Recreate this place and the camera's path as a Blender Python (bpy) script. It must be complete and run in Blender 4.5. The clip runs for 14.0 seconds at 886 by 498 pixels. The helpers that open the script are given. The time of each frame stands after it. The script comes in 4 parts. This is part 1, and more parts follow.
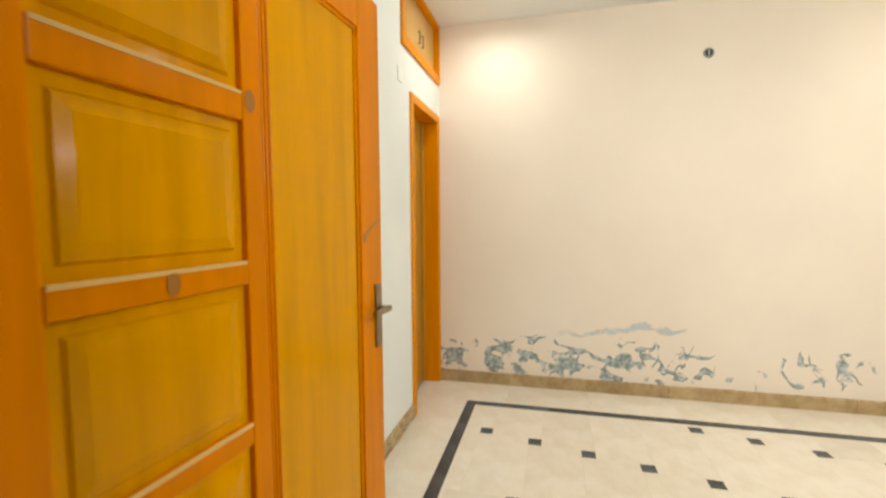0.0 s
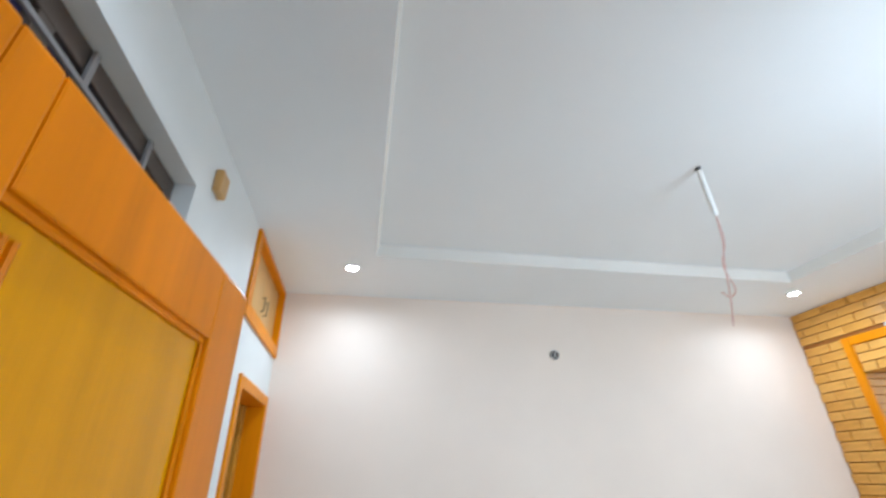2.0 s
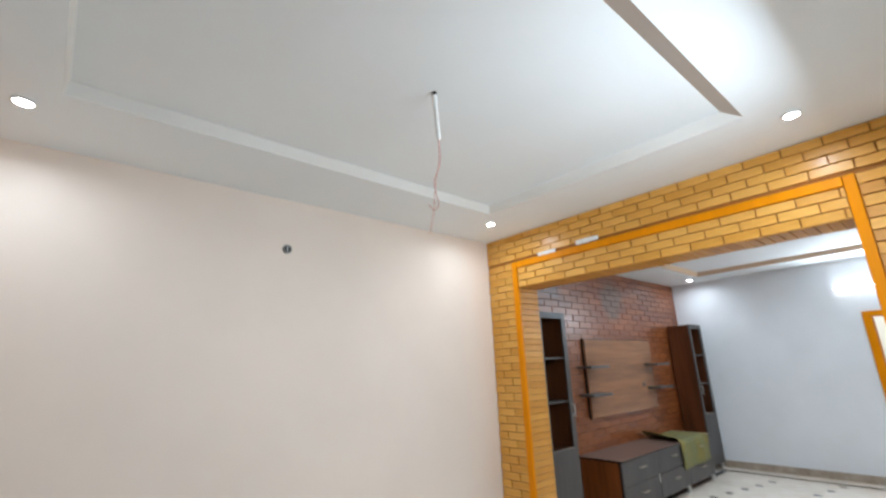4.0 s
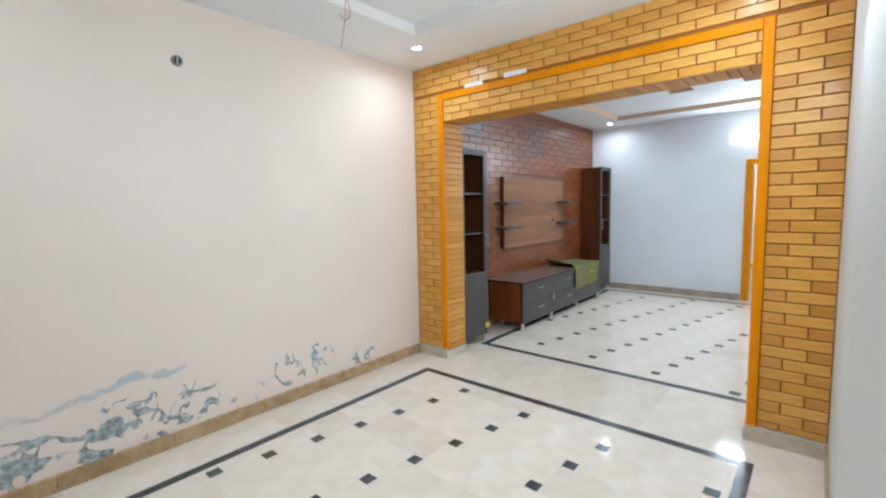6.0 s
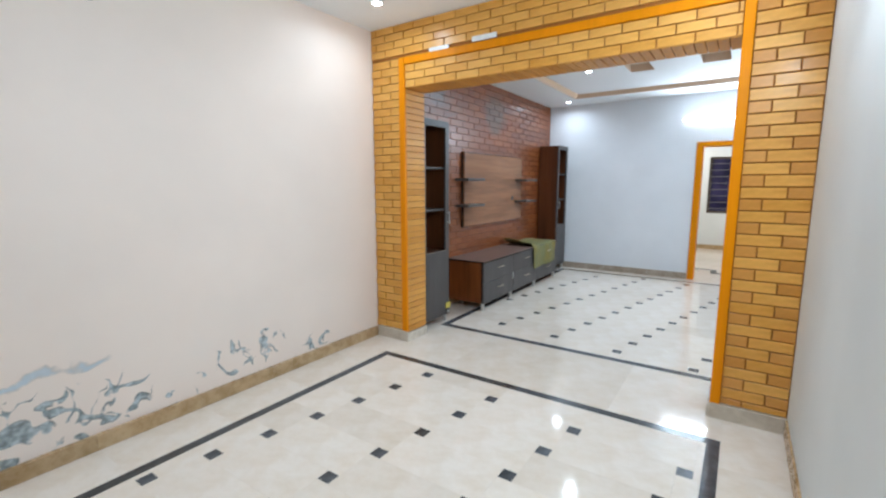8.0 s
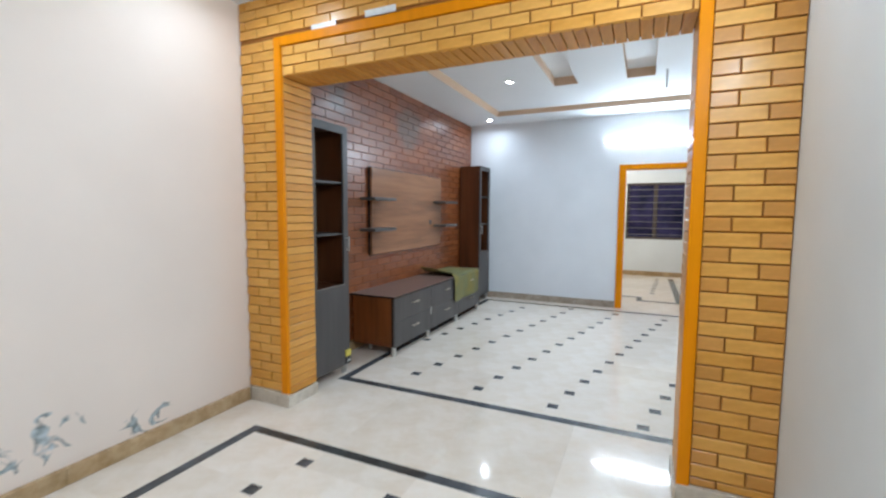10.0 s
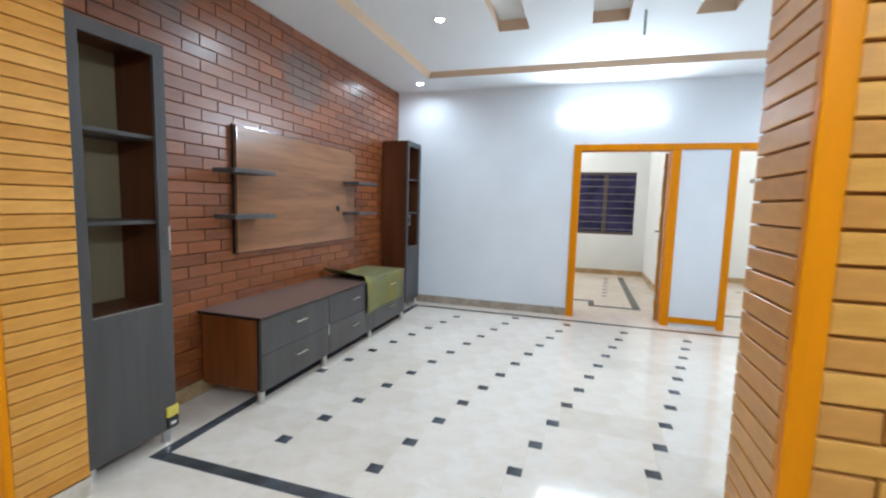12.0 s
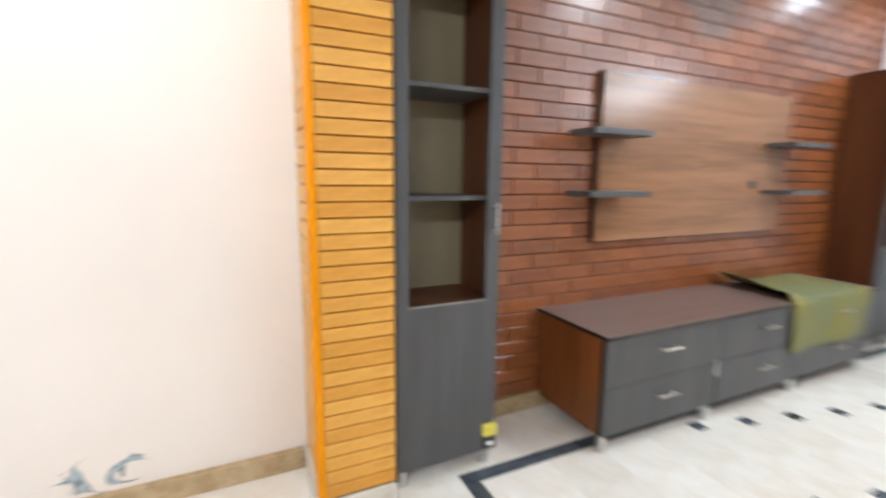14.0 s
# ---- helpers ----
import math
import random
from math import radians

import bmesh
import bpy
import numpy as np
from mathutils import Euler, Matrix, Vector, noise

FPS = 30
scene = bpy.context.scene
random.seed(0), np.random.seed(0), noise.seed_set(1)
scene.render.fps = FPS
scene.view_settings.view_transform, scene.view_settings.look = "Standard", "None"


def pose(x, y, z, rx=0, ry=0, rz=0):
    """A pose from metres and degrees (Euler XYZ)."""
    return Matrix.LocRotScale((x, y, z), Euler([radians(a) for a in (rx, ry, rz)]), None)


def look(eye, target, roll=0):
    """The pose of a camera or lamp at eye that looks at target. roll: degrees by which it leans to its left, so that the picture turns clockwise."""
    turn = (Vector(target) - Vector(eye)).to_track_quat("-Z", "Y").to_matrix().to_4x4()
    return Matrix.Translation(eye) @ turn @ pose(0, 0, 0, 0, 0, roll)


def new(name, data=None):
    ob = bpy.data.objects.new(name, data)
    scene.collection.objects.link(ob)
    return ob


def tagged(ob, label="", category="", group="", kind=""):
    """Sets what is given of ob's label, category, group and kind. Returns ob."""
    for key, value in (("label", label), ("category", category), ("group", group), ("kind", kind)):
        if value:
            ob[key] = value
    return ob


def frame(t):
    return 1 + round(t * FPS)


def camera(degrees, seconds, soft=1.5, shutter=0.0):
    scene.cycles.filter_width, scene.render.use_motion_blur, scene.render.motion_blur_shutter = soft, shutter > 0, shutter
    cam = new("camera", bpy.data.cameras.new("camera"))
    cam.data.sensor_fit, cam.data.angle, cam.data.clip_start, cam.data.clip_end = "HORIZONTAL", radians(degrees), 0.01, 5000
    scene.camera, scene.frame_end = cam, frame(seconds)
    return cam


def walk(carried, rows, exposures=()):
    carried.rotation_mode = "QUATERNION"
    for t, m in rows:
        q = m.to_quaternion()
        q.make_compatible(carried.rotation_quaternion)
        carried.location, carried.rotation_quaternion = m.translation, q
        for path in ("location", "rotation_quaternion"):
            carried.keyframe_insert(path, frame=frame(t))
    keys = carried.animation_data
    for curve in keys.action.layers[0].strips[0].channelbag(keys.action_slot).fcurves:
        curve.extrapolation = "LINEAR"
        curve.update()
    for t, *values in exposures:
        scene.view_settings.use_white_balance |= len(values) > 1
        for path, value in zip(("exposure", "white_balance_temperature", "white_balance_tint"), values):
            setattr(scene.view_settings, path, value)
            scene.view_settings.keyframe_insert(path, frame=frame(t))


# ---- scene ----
cam = camera(90.1, 14.0, soft=2.3, shutter=0.5)
PATH = [
    (0, (0.467, 0.359, 1.354), (-0.008, 2.297, 1.219), -0.4),
    (0.5, (0.307, 0.561, 1.388), (0.017, 2.539, 1.365), -0.2),
    (1, (0.201, 0.698, 1.429), (0.134, 2.688, 1.616), 1.1),
    (1.5, (0.186, 0.848, 1.58), (0.309, 2.766, 2.132), 1.2),
    (2, (0.153, 0.852, 1.72), (0.47, 2.602, 2.639), -0.9),
    (2.5, (0.144, 0.813, 1.743), (0.698, 2.484, 2.692), -3.3),
    (2.7, (0.153, 0.799, 1.747), (0.783, 2.454, 2.677), -3.7),
    (3, (0.233, 0.791, 1.706), (1.03, 2.401, 2.585), -3.9),
    (3.5, (0.287, 0.804, 1.64), (1.382, 2.325, 2.337), -2.9),
    (4, (0.309, 0.769, 1.595), (1.584, 2.217, 2.123), -2.3),
    (6.3, (0.381, 0.727, 1.526), (1.918, 1.983, 1.29), -1.1),
    (6.5, (0.36, 0.733, 1.497), (1.914, 1.967, 1.249), -1.0),
    (7, (0.384, 0.72, 1.505), (1.957, 1.922, 1.227), -0.6),
    (7.2, (0.384, 0.75, 1.509), (1.965, 1.937, 1.223), -0.6),
    (9.3, (0.923, 1.178, 1.432), (2.686, 2.093, 1.202), 1.1),
    (9.5, (1.001, 1.152, 1.415), (2.78, 2.04, 1.198), 1.1),
    (10, (1.331, 1.218, 1.43), (3.145, 2.045, 1.262), 0.3),
    (10.5, (1.615, 1.297, 1.428), (3.493, 1.967, 1.274), 0.5),
    (11, (1.963, 1.408, 1.42), (3.897, 1.896, 1.269), 1.3),
    (11.5, (2.325, 1.425, 1.37), (4.258, 1.906, 1.193), 1.2),
    (12, (2.663, 1.449, 1.373), (4.562, 2.042, 1.168), 1.6),
    (12.5, (2.909, 1.519, 1.366), (4.795, 2.139, 1.122), 3.4),
    (13, (3.152, 1.616, 1.373), (4.979, 2.386, 1.096), 3.8),
    (13.5, (3.339, 1.788, 1.352), (4.84, 3.066, 1.015), 1.6),
    (14, (3.483, 1.966, 1.316), (4.316, 3.758, 0.998), 0.6),
]
# the camera meters as it walks: warm and open at the door, neutral after, brighter as it turns to the dark furniture
EXPOSE = [(0.0, 1.7, 8900, 10), (0.3, 1.66, 7700, 10), (0.6, 1.63, 6900, 10), (1.0, 1.66, 6300, 11), (1.6, 1.5, 6250, 12), (2.5, 1.46, 6250, 12), (3.0, 1.4, 6350, 13), (4.0, 1.25, 6650, 13),
          (6.5, 1.42, 6350, 12), (9.5, 1.36, 6250, 12), (10.5, 1.36, 6250, 12), (11.0, 1.48, 6250, 12), (11.5, 1.43, 6250, 12), (12.5, 1.53, 6300, 12), (13.2, 1.58, 6350, 13), (13.6, 1.75, 6450, 14), (14.0, 2.05, 6600, 14)]
walk(cam, [(t, look(eye, target, roll)) for t, eye, target, roll in PATH], EXPOSE)

# ---------- light ----------
world = bpy.data.worlds.new("night")
scene.world = world
world.use_nodes = True
world.node_tree.nodes["Background"].inputs[0].default_value = (0.02, 0.03, 0.06, 1)
world.node_tree.nodes["Background"].inputs[1].default_value = 0.3
COOL, WARM = (0.715, 0.88, 1.0), (1.0, 0.95, 0.86)
scene.view_settings.exposure = 0.0


def area_lamp(name, m, sx, sy, watts, colour, shape="RECTANGLE", spread=180):
    d = bpy.data.lights.new(name, "AREA")
    d.shape, d.size, d.energy, d.color, d.spread = shape, sx, watts, colour, radians(spread)
    if shape in ("RECTANGLE", "ELLIPSE"):
        d.size_y = sy
    ob = new(name, d)
    ob.matrix_world = m
    return tagged(ob, kind="structure")


# ---------- materials ----------
def nodes_of(name):
    m = bpy.data.materials.new(name)
    m.use_nodes = True
    nt = m.node_tree
    return m, nt, nt.nodes["Principled BSDF"]


def ramp(nt, fac, stops):
    r = nt.nodes.new("ShaderNodeValToRGB")
    while len(r.color_ramp.elements) < len(stops):
        r.color_ramp.elements.new(0.5)
    for e, (p, c) in zip(r.color_ramp.elements, stops):
        e.position, e.color = p, (*c, 1)
    nt.links.new(fac, r.inputs[0])
    return r.outputs[0]


def mix(nt, fac, a, b, how="MIX"):
    n = nt.nodes.new("ShaderNodeMix")
    n.data_type, n.blend_type = "RGBA", how
    for sock, v in ((n.inputs[0], fac), (n.inputs[6], a), (n.inputs[7], b)):
        if hasattr(v, "is_output"):
            nt.links.new(v, sock)
        else:
            sock.default_value = v if not isinstance(v, tuple) else (*v, 1)
    return n.outputs[2]


def noise_tex(nt, scale, detail=4, stretch=(1, 1, 1), rough=0.55, coord="Object"):
    tc = nt.nodes.new("ShaderNodeTexCoord")
    mp = nt.nodes.new("ShaderNodeMapping")
    mp.inputs["Scale"].default_value = stretch
    n = nt.nodes.new("ShaderNodeTexNoise")
    n.inputs["Scale"].default_value, n.inputs["Detail"].default_value, n.inputs["Roughness"].default_value = scale, detail, rough
    nt.links.new(tc.outputs[coord], mp.inputs[0])
    nt.links.new(mp.outputs[0], n.inputs[0])
    return n.outputs[0]


def bump(nt, bsdf, height, strength, distance=0.002):
    b = nt.nodes.new("ShaderNodeBump")
    b.inputs["Strength"].default_value, b.inputs["Distance"].default_value = strength, distance
    nt.links.new(height, b.inputs["Height"])
    nt.links.new(b.outputs[0], bsdf.inputs["Normal"])


def scaled(c, k):
    return tuple(min(1.0, v * k) for v in c)


def paint(name, colour, rough=0.6, spread=0.05, grain=0.08):
    m, nt, b = nodes_of(name)
    big = noise_tex(nt, 1.3, 3)
    nt.links.new(ramp(nt, big, [(0.3, scaled(colour, 1 - spread)), (0.7, scaled(colour, 1 + spread * 0.6))]), b.inputs["Base Color"])
    b.inputs["Roughness"].default_value = rough
    bump(nt, b, noise_tex(nt, 220, 3), grain, 0.001)
    return m


def wood(name, colour, rough=0.3, along="z", contrast=0.25, scale=9, vary=0.12, coat=0.0, tilt=0.0):
    m, nt, b = nodes_of(name)
    stretch = {"x": (0.08, 1, 1), "y": (1, 0.08, 1), "z": (1, 1, 0.08)}[along]
    grain = noise_tex(nt, scale * 3, 6, stretch, 0.6)
    broad = noise_tex(nt, scale * 0.6, 3, stretch)
    base = ramp(nt, grain, [(0.3, scaled(colour, 1 - contrast)), (0.55, colour), (0.75, scaled(colour, 1 + contrast * 0.5))])
    base = mix(nt, 0.35, base, ramp(nt, broad, [(0.35, scaled(colour, 1 - contrast)), (0.65, scaled(colour, 1 + contrast))]))
    info = nt.nodes.new("ShaderNodeObjectInfo")
    shade = ramp(nt, info.outputs["Random"], [(0.0, (1 - vary,) * 3), (1.0, (1.0, 1.0, 1.0))])
    nt.links.new(mix(nt, 1.0, base, shade, "MULTIPLY"), b.inputs["Base Color"])
    b.inputs["Roughness"].default_value = rough
    b.inputs["Coat Weight"].default_value = coat
    b.inputs["Coat Roughness"].default_value = 0.12
    b.inputs["Specular IOR Level"].default_value = 0.12 if colour[2] == 0 else 0.3
    bump(nt, b, grain, 0.12, 0.001)
    return m


def brick_material(name, low, high, rough, coat, island=False, stains=(), sheen=0.18):
    m, nt, b = nodes_of(name)
    if island:
        r = nt.nodes.new("ShaderNodeNewGeometry").outputs["Random Per Island"]
    else:
        r = nt.nodes.new("ShaderNodeObjectInfo").outputs["Random"]
    mid = tuple((p + q) / 2 for p, q in zip(low, high))
    tone = ramp(nt, r, [(0.0, low), (0.45, mid), (1.0, high)])
    if stains:
        pos = nt.nodes.new("ShaderNodeNewGeometry").outputs["Position"]
        wob = nt.nodes.new("ShaderNodeTexNoise")
        wob.inputs["Scale"].default_value, wob.inputs["Detail"].default_value = 3.5, 4
        nt.links.new(pos, wob.inputs[0])
        for centre, radius in stains:
            d = nt.nodes.new("ShaderNodeVectorMath")
            d.operation = "DISTANCE"
            d.inputs[1].default_value = centre
            nt.links.new(pos, d.inputs[0])
            s = nt.nodes.new("ShaderNodeMath")
            s.operation = "MULTIPLY_ADD"
            nt.links.new(wob.outputs[0], s.inputs[0])
            s.inputs[1].default_value = radius * 1.4
            nt.links.new(d.outputs["Value"], s.inputs[2])
            k = ramp(nt, s.outputs[0], [(radius * 1.2, (0.85, 0.85, 0.85)), (radius * 1.75, (0, 0, 0))])
            tone = mix(nt, k, tone, (0.095, 0.105, 0.10))
    g = noise_tex(nt, 26, 5, (0.25, 1, 1), 0.6)
    nt.links.new(mix(nt, 0.38, tone, ramp(nt, g, [(0.34, scaled(low, 0.62)), (0.66, high)])), b.inputs["Base Color"])
    b.inputs["Roughness"].default_value = rough
    b.inputs["Coat Weight"].default_value, b.inputs["Coat Roughness"].default_value = coat, sheen
    bump(nt, b, noise_tex(nt, 60, 4, (0.4, 1, 1)), 0.25, 0.002)
    return m


def marble(name, low, high, rough, vary=0.1):
    m, nt, b = nodes_of(name)
    cloud = noise_tex(nt, 5.5, 6, (1, 1, 1), 0.6)
    vein = noise_tex(nt, 28, 5, (1, 0.5, 1), 0.65)
    c = ramp(nt, cloud, [(0.3, low), (0.62, high)])
    c = mix(nt, 0.10, c, ramp(nt, vein, [(0.38, scaled(low, 0.8)), (0.6, high)]))
    info = nt.nodes.new("ShaderNodeObjectInfo")
    tone = ramp(nt, info.outputs["Random"], [(0.0, (1 - vary, 1 - vary * 1.15, 1 - vary * 1.4)), (0.6, (1, 1, 1)), (1.0, (1.0, 1.0, 1.0))])
    nt.links.new(mix(nt, 1.0, c, tone, "MULTIPLY"), b.inputs["Base Color"])
    b.inputs["Specular IOR Level"].default_value = 0.36
    nt.links.new(ramp(nt, vein, [(0.3, (rough,) * 3), (0.7, (rough * 1.8,) * 3)]), b.inputs["Roughness"])
    return m


def plain(name, colour, rough=0.5, metal=0.0, spread=0.08):
    m, nt, b = nodes_of(name)
    n = noise_tex(nt, 40, 4)
    nt.links.new(ramp(nt, n, [(0.3, scaled(colour, 1 - spread)), (0.7, scaled(colour, 1 + spread))]), b.inputs["Base Color"])
    b.inputs["Roughness"].default_value, b.inputs["Metallic"].default_value = rough, metal
    return m


def glow(name, colour, strength):
    m, nt, b = nodes_of(name)
    b.inputs["Base Color"].default_value = (0.9, 0.9, 0.9, 1)
    b.inputs["Emission Color"].default_value, b.inputs["Emission Strength"].default_value = (*colour, 1), strength
    return m


# damp patches on the north wall: centre x and z, half width, half height, strength
DAMP = ((-0.12, 0.20, 0.40, 0.16, 1.3), (0.38, 0.22, 0.40, 0.18, 1.35), (0.88, 0.19, 0.30, 0.15, 0.95), (1.22, 0.20, 0.24, 0.14, 0.7),
        (1.50, 0.24, 0.15, 0.17, 0.55), (1.76, 0.12, 0.05, 0.07, 0.9), (1.93, 0.18, 0.06, 0.10, 0.7), (2.22, 0.25, 0.16, 0.16, 0.75),
        (2.50, 0.28, 0.13, 0.17, 0.8), (2.95, 0.17, 0.15, 0.09, 0.45), (1.12, 0.38, 0.22, 0.06, 0.5))


def damp_paint(name, colour):
    """Cream paint that blisters and flakes off above the skirting, laying bare grey-blue plaster."""
    m, nt, b = nodes_of(name)
    tc = nt.nodes.new("ShaderNodeTexCoord")
    sep = nt.nodes.new("ShaderNodeSeparateXYZ")
    nt.links.new(tc.outputs["Object"], sep.inputs[0])

    def calc(op, a, c, clamp=False):
        n = nt.nodes.new("ShaderNodeMath")
        n.operation, n.use_clamp = op, clamp
        for s, v in zip(n.inputs, (a, c)):
            if hasattr(v, "is_output"):
                nt.links.new(v, s)
            else:
                s.default_value = v
        return n.outputs[0]

    def soft_step(v, lo, hi):
        return calc("DIVIDE", calc("SUBTRACT", v, lo), hi - lo, True)

    x, z = sep.outputs[0], sep.outputs[2]
    wob = calc("MULTIPLY", calc("SUBTRACT", noise_tex(nt, 4.5, 3), 0.5), 0.9)
    mask = None
    for cx, cz, rx, rz, k in DAMP:
        du, dv = calc("DIVIDE", calc("SUBTRACT", x, cx), rx), calc("DIVIDE", calc("SUBTRACT", z, cz), rz)
        d = calc("ADD", calc("SQRT", calc("ADD", calc("MULTIPLY", du, du), calc("MULTIPLY", dv, dv)), 0), wob)
        here = calc("MULTIPLY", soft_step(d, 1.1, 0.6), k)
        mask = here if mask is None else calc("MAXIMUM", mask, here)
    # flaked ribbons that follow winding cracks, wide where the damp is worst
    crack = calc("ABSOLUTE", calc("SUBTRACT", noise_tex(nt, 3.6, 1.6, (1, 1, 1.5), 0.5), 0.5), 0)
    twig = calc("ABSOLUTE", calc("SUBTRACT", noise_tex(nt, 5.0, 2, (1, 1, 0.7), 0.5), 0.53), 0)
    ragged = calc("MULTIPLY", calc("SUBTRACT", noise_tex(nt, 24, 4), 0.5), 0.05)
    gaps = soft_step(noise_tex(nt, 6.5, 3), 0.40, 0.45)
    depth = calc("MAXIMUM", calc("SUBTRACT", calc("MULTIPLY", mask, 0.056), crack), calc("SUBTRACT", calc("MULTIPLY", mask, 0.020), twig))
    depth = calc("ADD", depth, calc("MULTIPLY", ragged, mask))
    peel = calc("MULTIPLY", calc("MULTIPLY", soft_step(depth, 0.0, 0.006), gaps), soft_step(mask, 0.02, 0.12))
    # one long pale blister that climbs a little to the east
    sway = calc("MULTIPLY", calc("SUBTRACT", noise_tex(nt, 3.2, 5), 0.5), 0.30)
    off = calc("ABSOLUTE", calc("ADD", calc("SUBTRACT", z, calc("ADD", calc("MULTIPLY", x, 0.085), 0.425)), sway), 0)
    line = calc("MULTIPLY", soft_step(off, 0.028, 0.010), calc("MULTIPLY", soft_step(x, 0.5, 0.7), soft_step(x, 1.46, 1.40)))
    line = calc("MULTIPLY", calc("MULTIPLY", line, soft_step(noise_tex(nt, 8, 2), 0.30, 0.46)), 0.85)
    rim = soft_step(depth, 0.014, 0.003)
    core = ramp(nt, noise_tex(nt, 30, 5), [(0.34, (0.19, 0.22, 0.22)), (0.5, (0.35, 0.40, 0.41)), (0.66, (0.56, 0.62, 0.64))])
    bare = mix(nt, calc("MULTIPLY", rim, soft_step(noise_tex(nt, 17, 3), 0.40, 0.55)), core, (0.12, 0.125, 0.11))
    plaster = mix(nt, line, bare, (0.52, 0.63, 0.70))
    peel = calc("MAXIMUM", peel, line)
    pale = calc("MULTIPLY", soft_step(noise_tex(nt, 2.2, 4), 0.5, 0.66), calc("MULTIPLY", soft_step(z, 0.62, 0.42), 0.35))
    body = ramp(nt, noise_tex(nt, 1.3, 3), [(0.3, scaled(colour, 0.96)), (0.7, scaled(colour, 1.02))])
    body = mix(nt, pale, body, (0.80, 0.76, 0.71))
    nt.links.new(mix(nt, peel, body, plaster), b.inputs["Base Color"])
    b.inputs["Roughness"].default_value = 0.55
    bump(nt, b, calc("SUBTRACT", calc("MULTIPLY", noise_tex(nt, 220, 3), 0.1), peel), 0.5, 0.004)
    return m


CREAM = damp_paint("cream_paint_damp", (0.87, 0.755, 0.665))
WHITE = paint("white_paint", (0.78, 0.81, 0.81))
LOUNGE_WHITE = paint("cool_white_paint", (0.83, 0.855, 0.89))
CEILING = paint("ceiling_paint", (0.87, 0.90, 0.92), 0.7, 0.02)
TAN = paint("tan_paint", (0.72, 0.52, 0.36), 0.7)
LIP = paint("tray_lip_paint", (0.80, 0.78, 0.74), 0.7)
# darker copy of the lip paint, with the south side's shade in its colour
SHADED_LIP = paint("tray_lip_shaded", (0.62, 0.55, 0.50), 0.7)
DOORWOOD = wood("varnished_pine", (0.76, 0.222, 0.0), 0.3, "z", 0.24, 7, 0.05, 0.04)
DOORPANEL = wood("varnished_pine_panel", (0.76, 0.325, 0.0), 0.2, "z", 0.26, 5, 0.05, 0.12)
TRIMWOOD = wood("orange_trim_wood", (0.80, 0.26, 0.0), 0.38, "z", 0.15, 7, 0.06, 0.06)
LOFTWOOD = wood("pale_cabinet_wood", (0.62, 0.36, 0.13), 0.35, "z", 0.15, 7, 0.05)
# paler pine for the highlights painted on the door rails
EDGE_SHINE = wood("pine_edge_highlight", (0.80, 0.52, 0.20), 0.3, "x", 0.12, 7)
DARKDOOR = wood("brown_door_wood", (0.50, 0.23, 0.03), 0.35, "z", 0.2, 7)
BRICK = brick_material("yellow_brick_tile", (0.69, 0.302, 0.034), (0.87, 0.455, 0.100), 0.38, 0.12)
SHORTBRICK = brick_material("brown_brick_tile", (0.59, 0.245, 0.032), (0.73, 0.345, 0.078), 0.38, 0.12)
STRIPBRICK = brick_material("yellow_brick_strip", (0.62, 0.245, 0.020), (0.80, 0.385, 0.070), 0.42, 0.08)
GROUT = plain("brown_grout", (0.34, 0.125, 0.018), 0.8)
STAINS = (((6.27, 3.92, 2.50), 0.36), ((4.80, 3.92, 2.60), 0.30))
REDBRICK = brick_material("dark_red_brick_tile", (0.165, 0.042, 0.011), (0.33, 0.095, 0.024), 0.38, 0.38, False, STAINS, 0.24)
REDBRICK_REST = brick_material("dark_red_brick_tile_far", (0.165, 0.042, 0.011), (0.33, 0.095, 0.024), 0.38, 0.38, True, STAINS, 0.24)
DARKGROUT = plain("dark_grout", (0.045, 0.018, 0.011), 0.85)
MARBLE = marble("cream_marble", (0.77, 0.665, 0.54), (0.86, 0.785, 0.70), 0.055, 0.085)
BLACKMARBLE = marble("charcoal_marble", (0.035, 0.04, 0.045), (0.10, 0.11, 0.125), 0.14, 0.35)
SKIRTING = marble("tan_marble", (0.36, 0.23, 0.105), (0.54, 0.385, 0.22), 0.2, 0.15)
GREYSKIRT = marble("grey_brown_marble", (0.33, 0.26, 0.20), (0.50, 0.42, 0.345), 0.2, 0.12)
PLINTH = marble("beige_marble", (0.50, 0.43, 0.34), (0.68, 0.61, 0.51), 0.2, 0.1)
BED = plain("cement_bed", (0.60, 0.54, 0.45), 0.9)
GREY = wood("grey_laminate", (0.088, 0.081, 0.078), 0.4, "z", 0.32, 5, 0.08)
WALNUT = wood("walnut_laminate", (0.215, 0.064, 0.016), 0.33, "z", 0.6, 3.4, 0.05)
DARKWALNUT = wood("dark_walnut_laminate", (0.11, 0.033, 0.011), 0.38, "z", 0.55, 4, 0.05)
TOPWOOD = wood("brown_top_laminate", (0.20, 0.125, 0.10), 0.3, "x", 0.18, 5, 0.05)
TVWOOD = wood("oak_board", (0.31, 0.142, 0.07), 0.26, "x", 0.5, 5, 0.05)
BLACKEDGE = plain("black_edge", (0.02, 0.018, 0.017), 0.25)
INNERBACK = wood("beige_back_board", (0.28, 0.215, 0.125), 0.5, "z", 0.15, 5)
STEEL = plain("brushed_steel", (0.62, 0.62, 0.60), 0.3, 1.0)
NICKEL = plain("satin_nickel", (0.50, 0.44, 0.36), 0.42, 1.0)
BRASS = plain("dull_bronze", (0.30, 0.25, 0.17), 0.35, 1.0)
WHITEPLASTIC = plain("white_plastic", (0.80, 0.80, 0.78), 0.35)
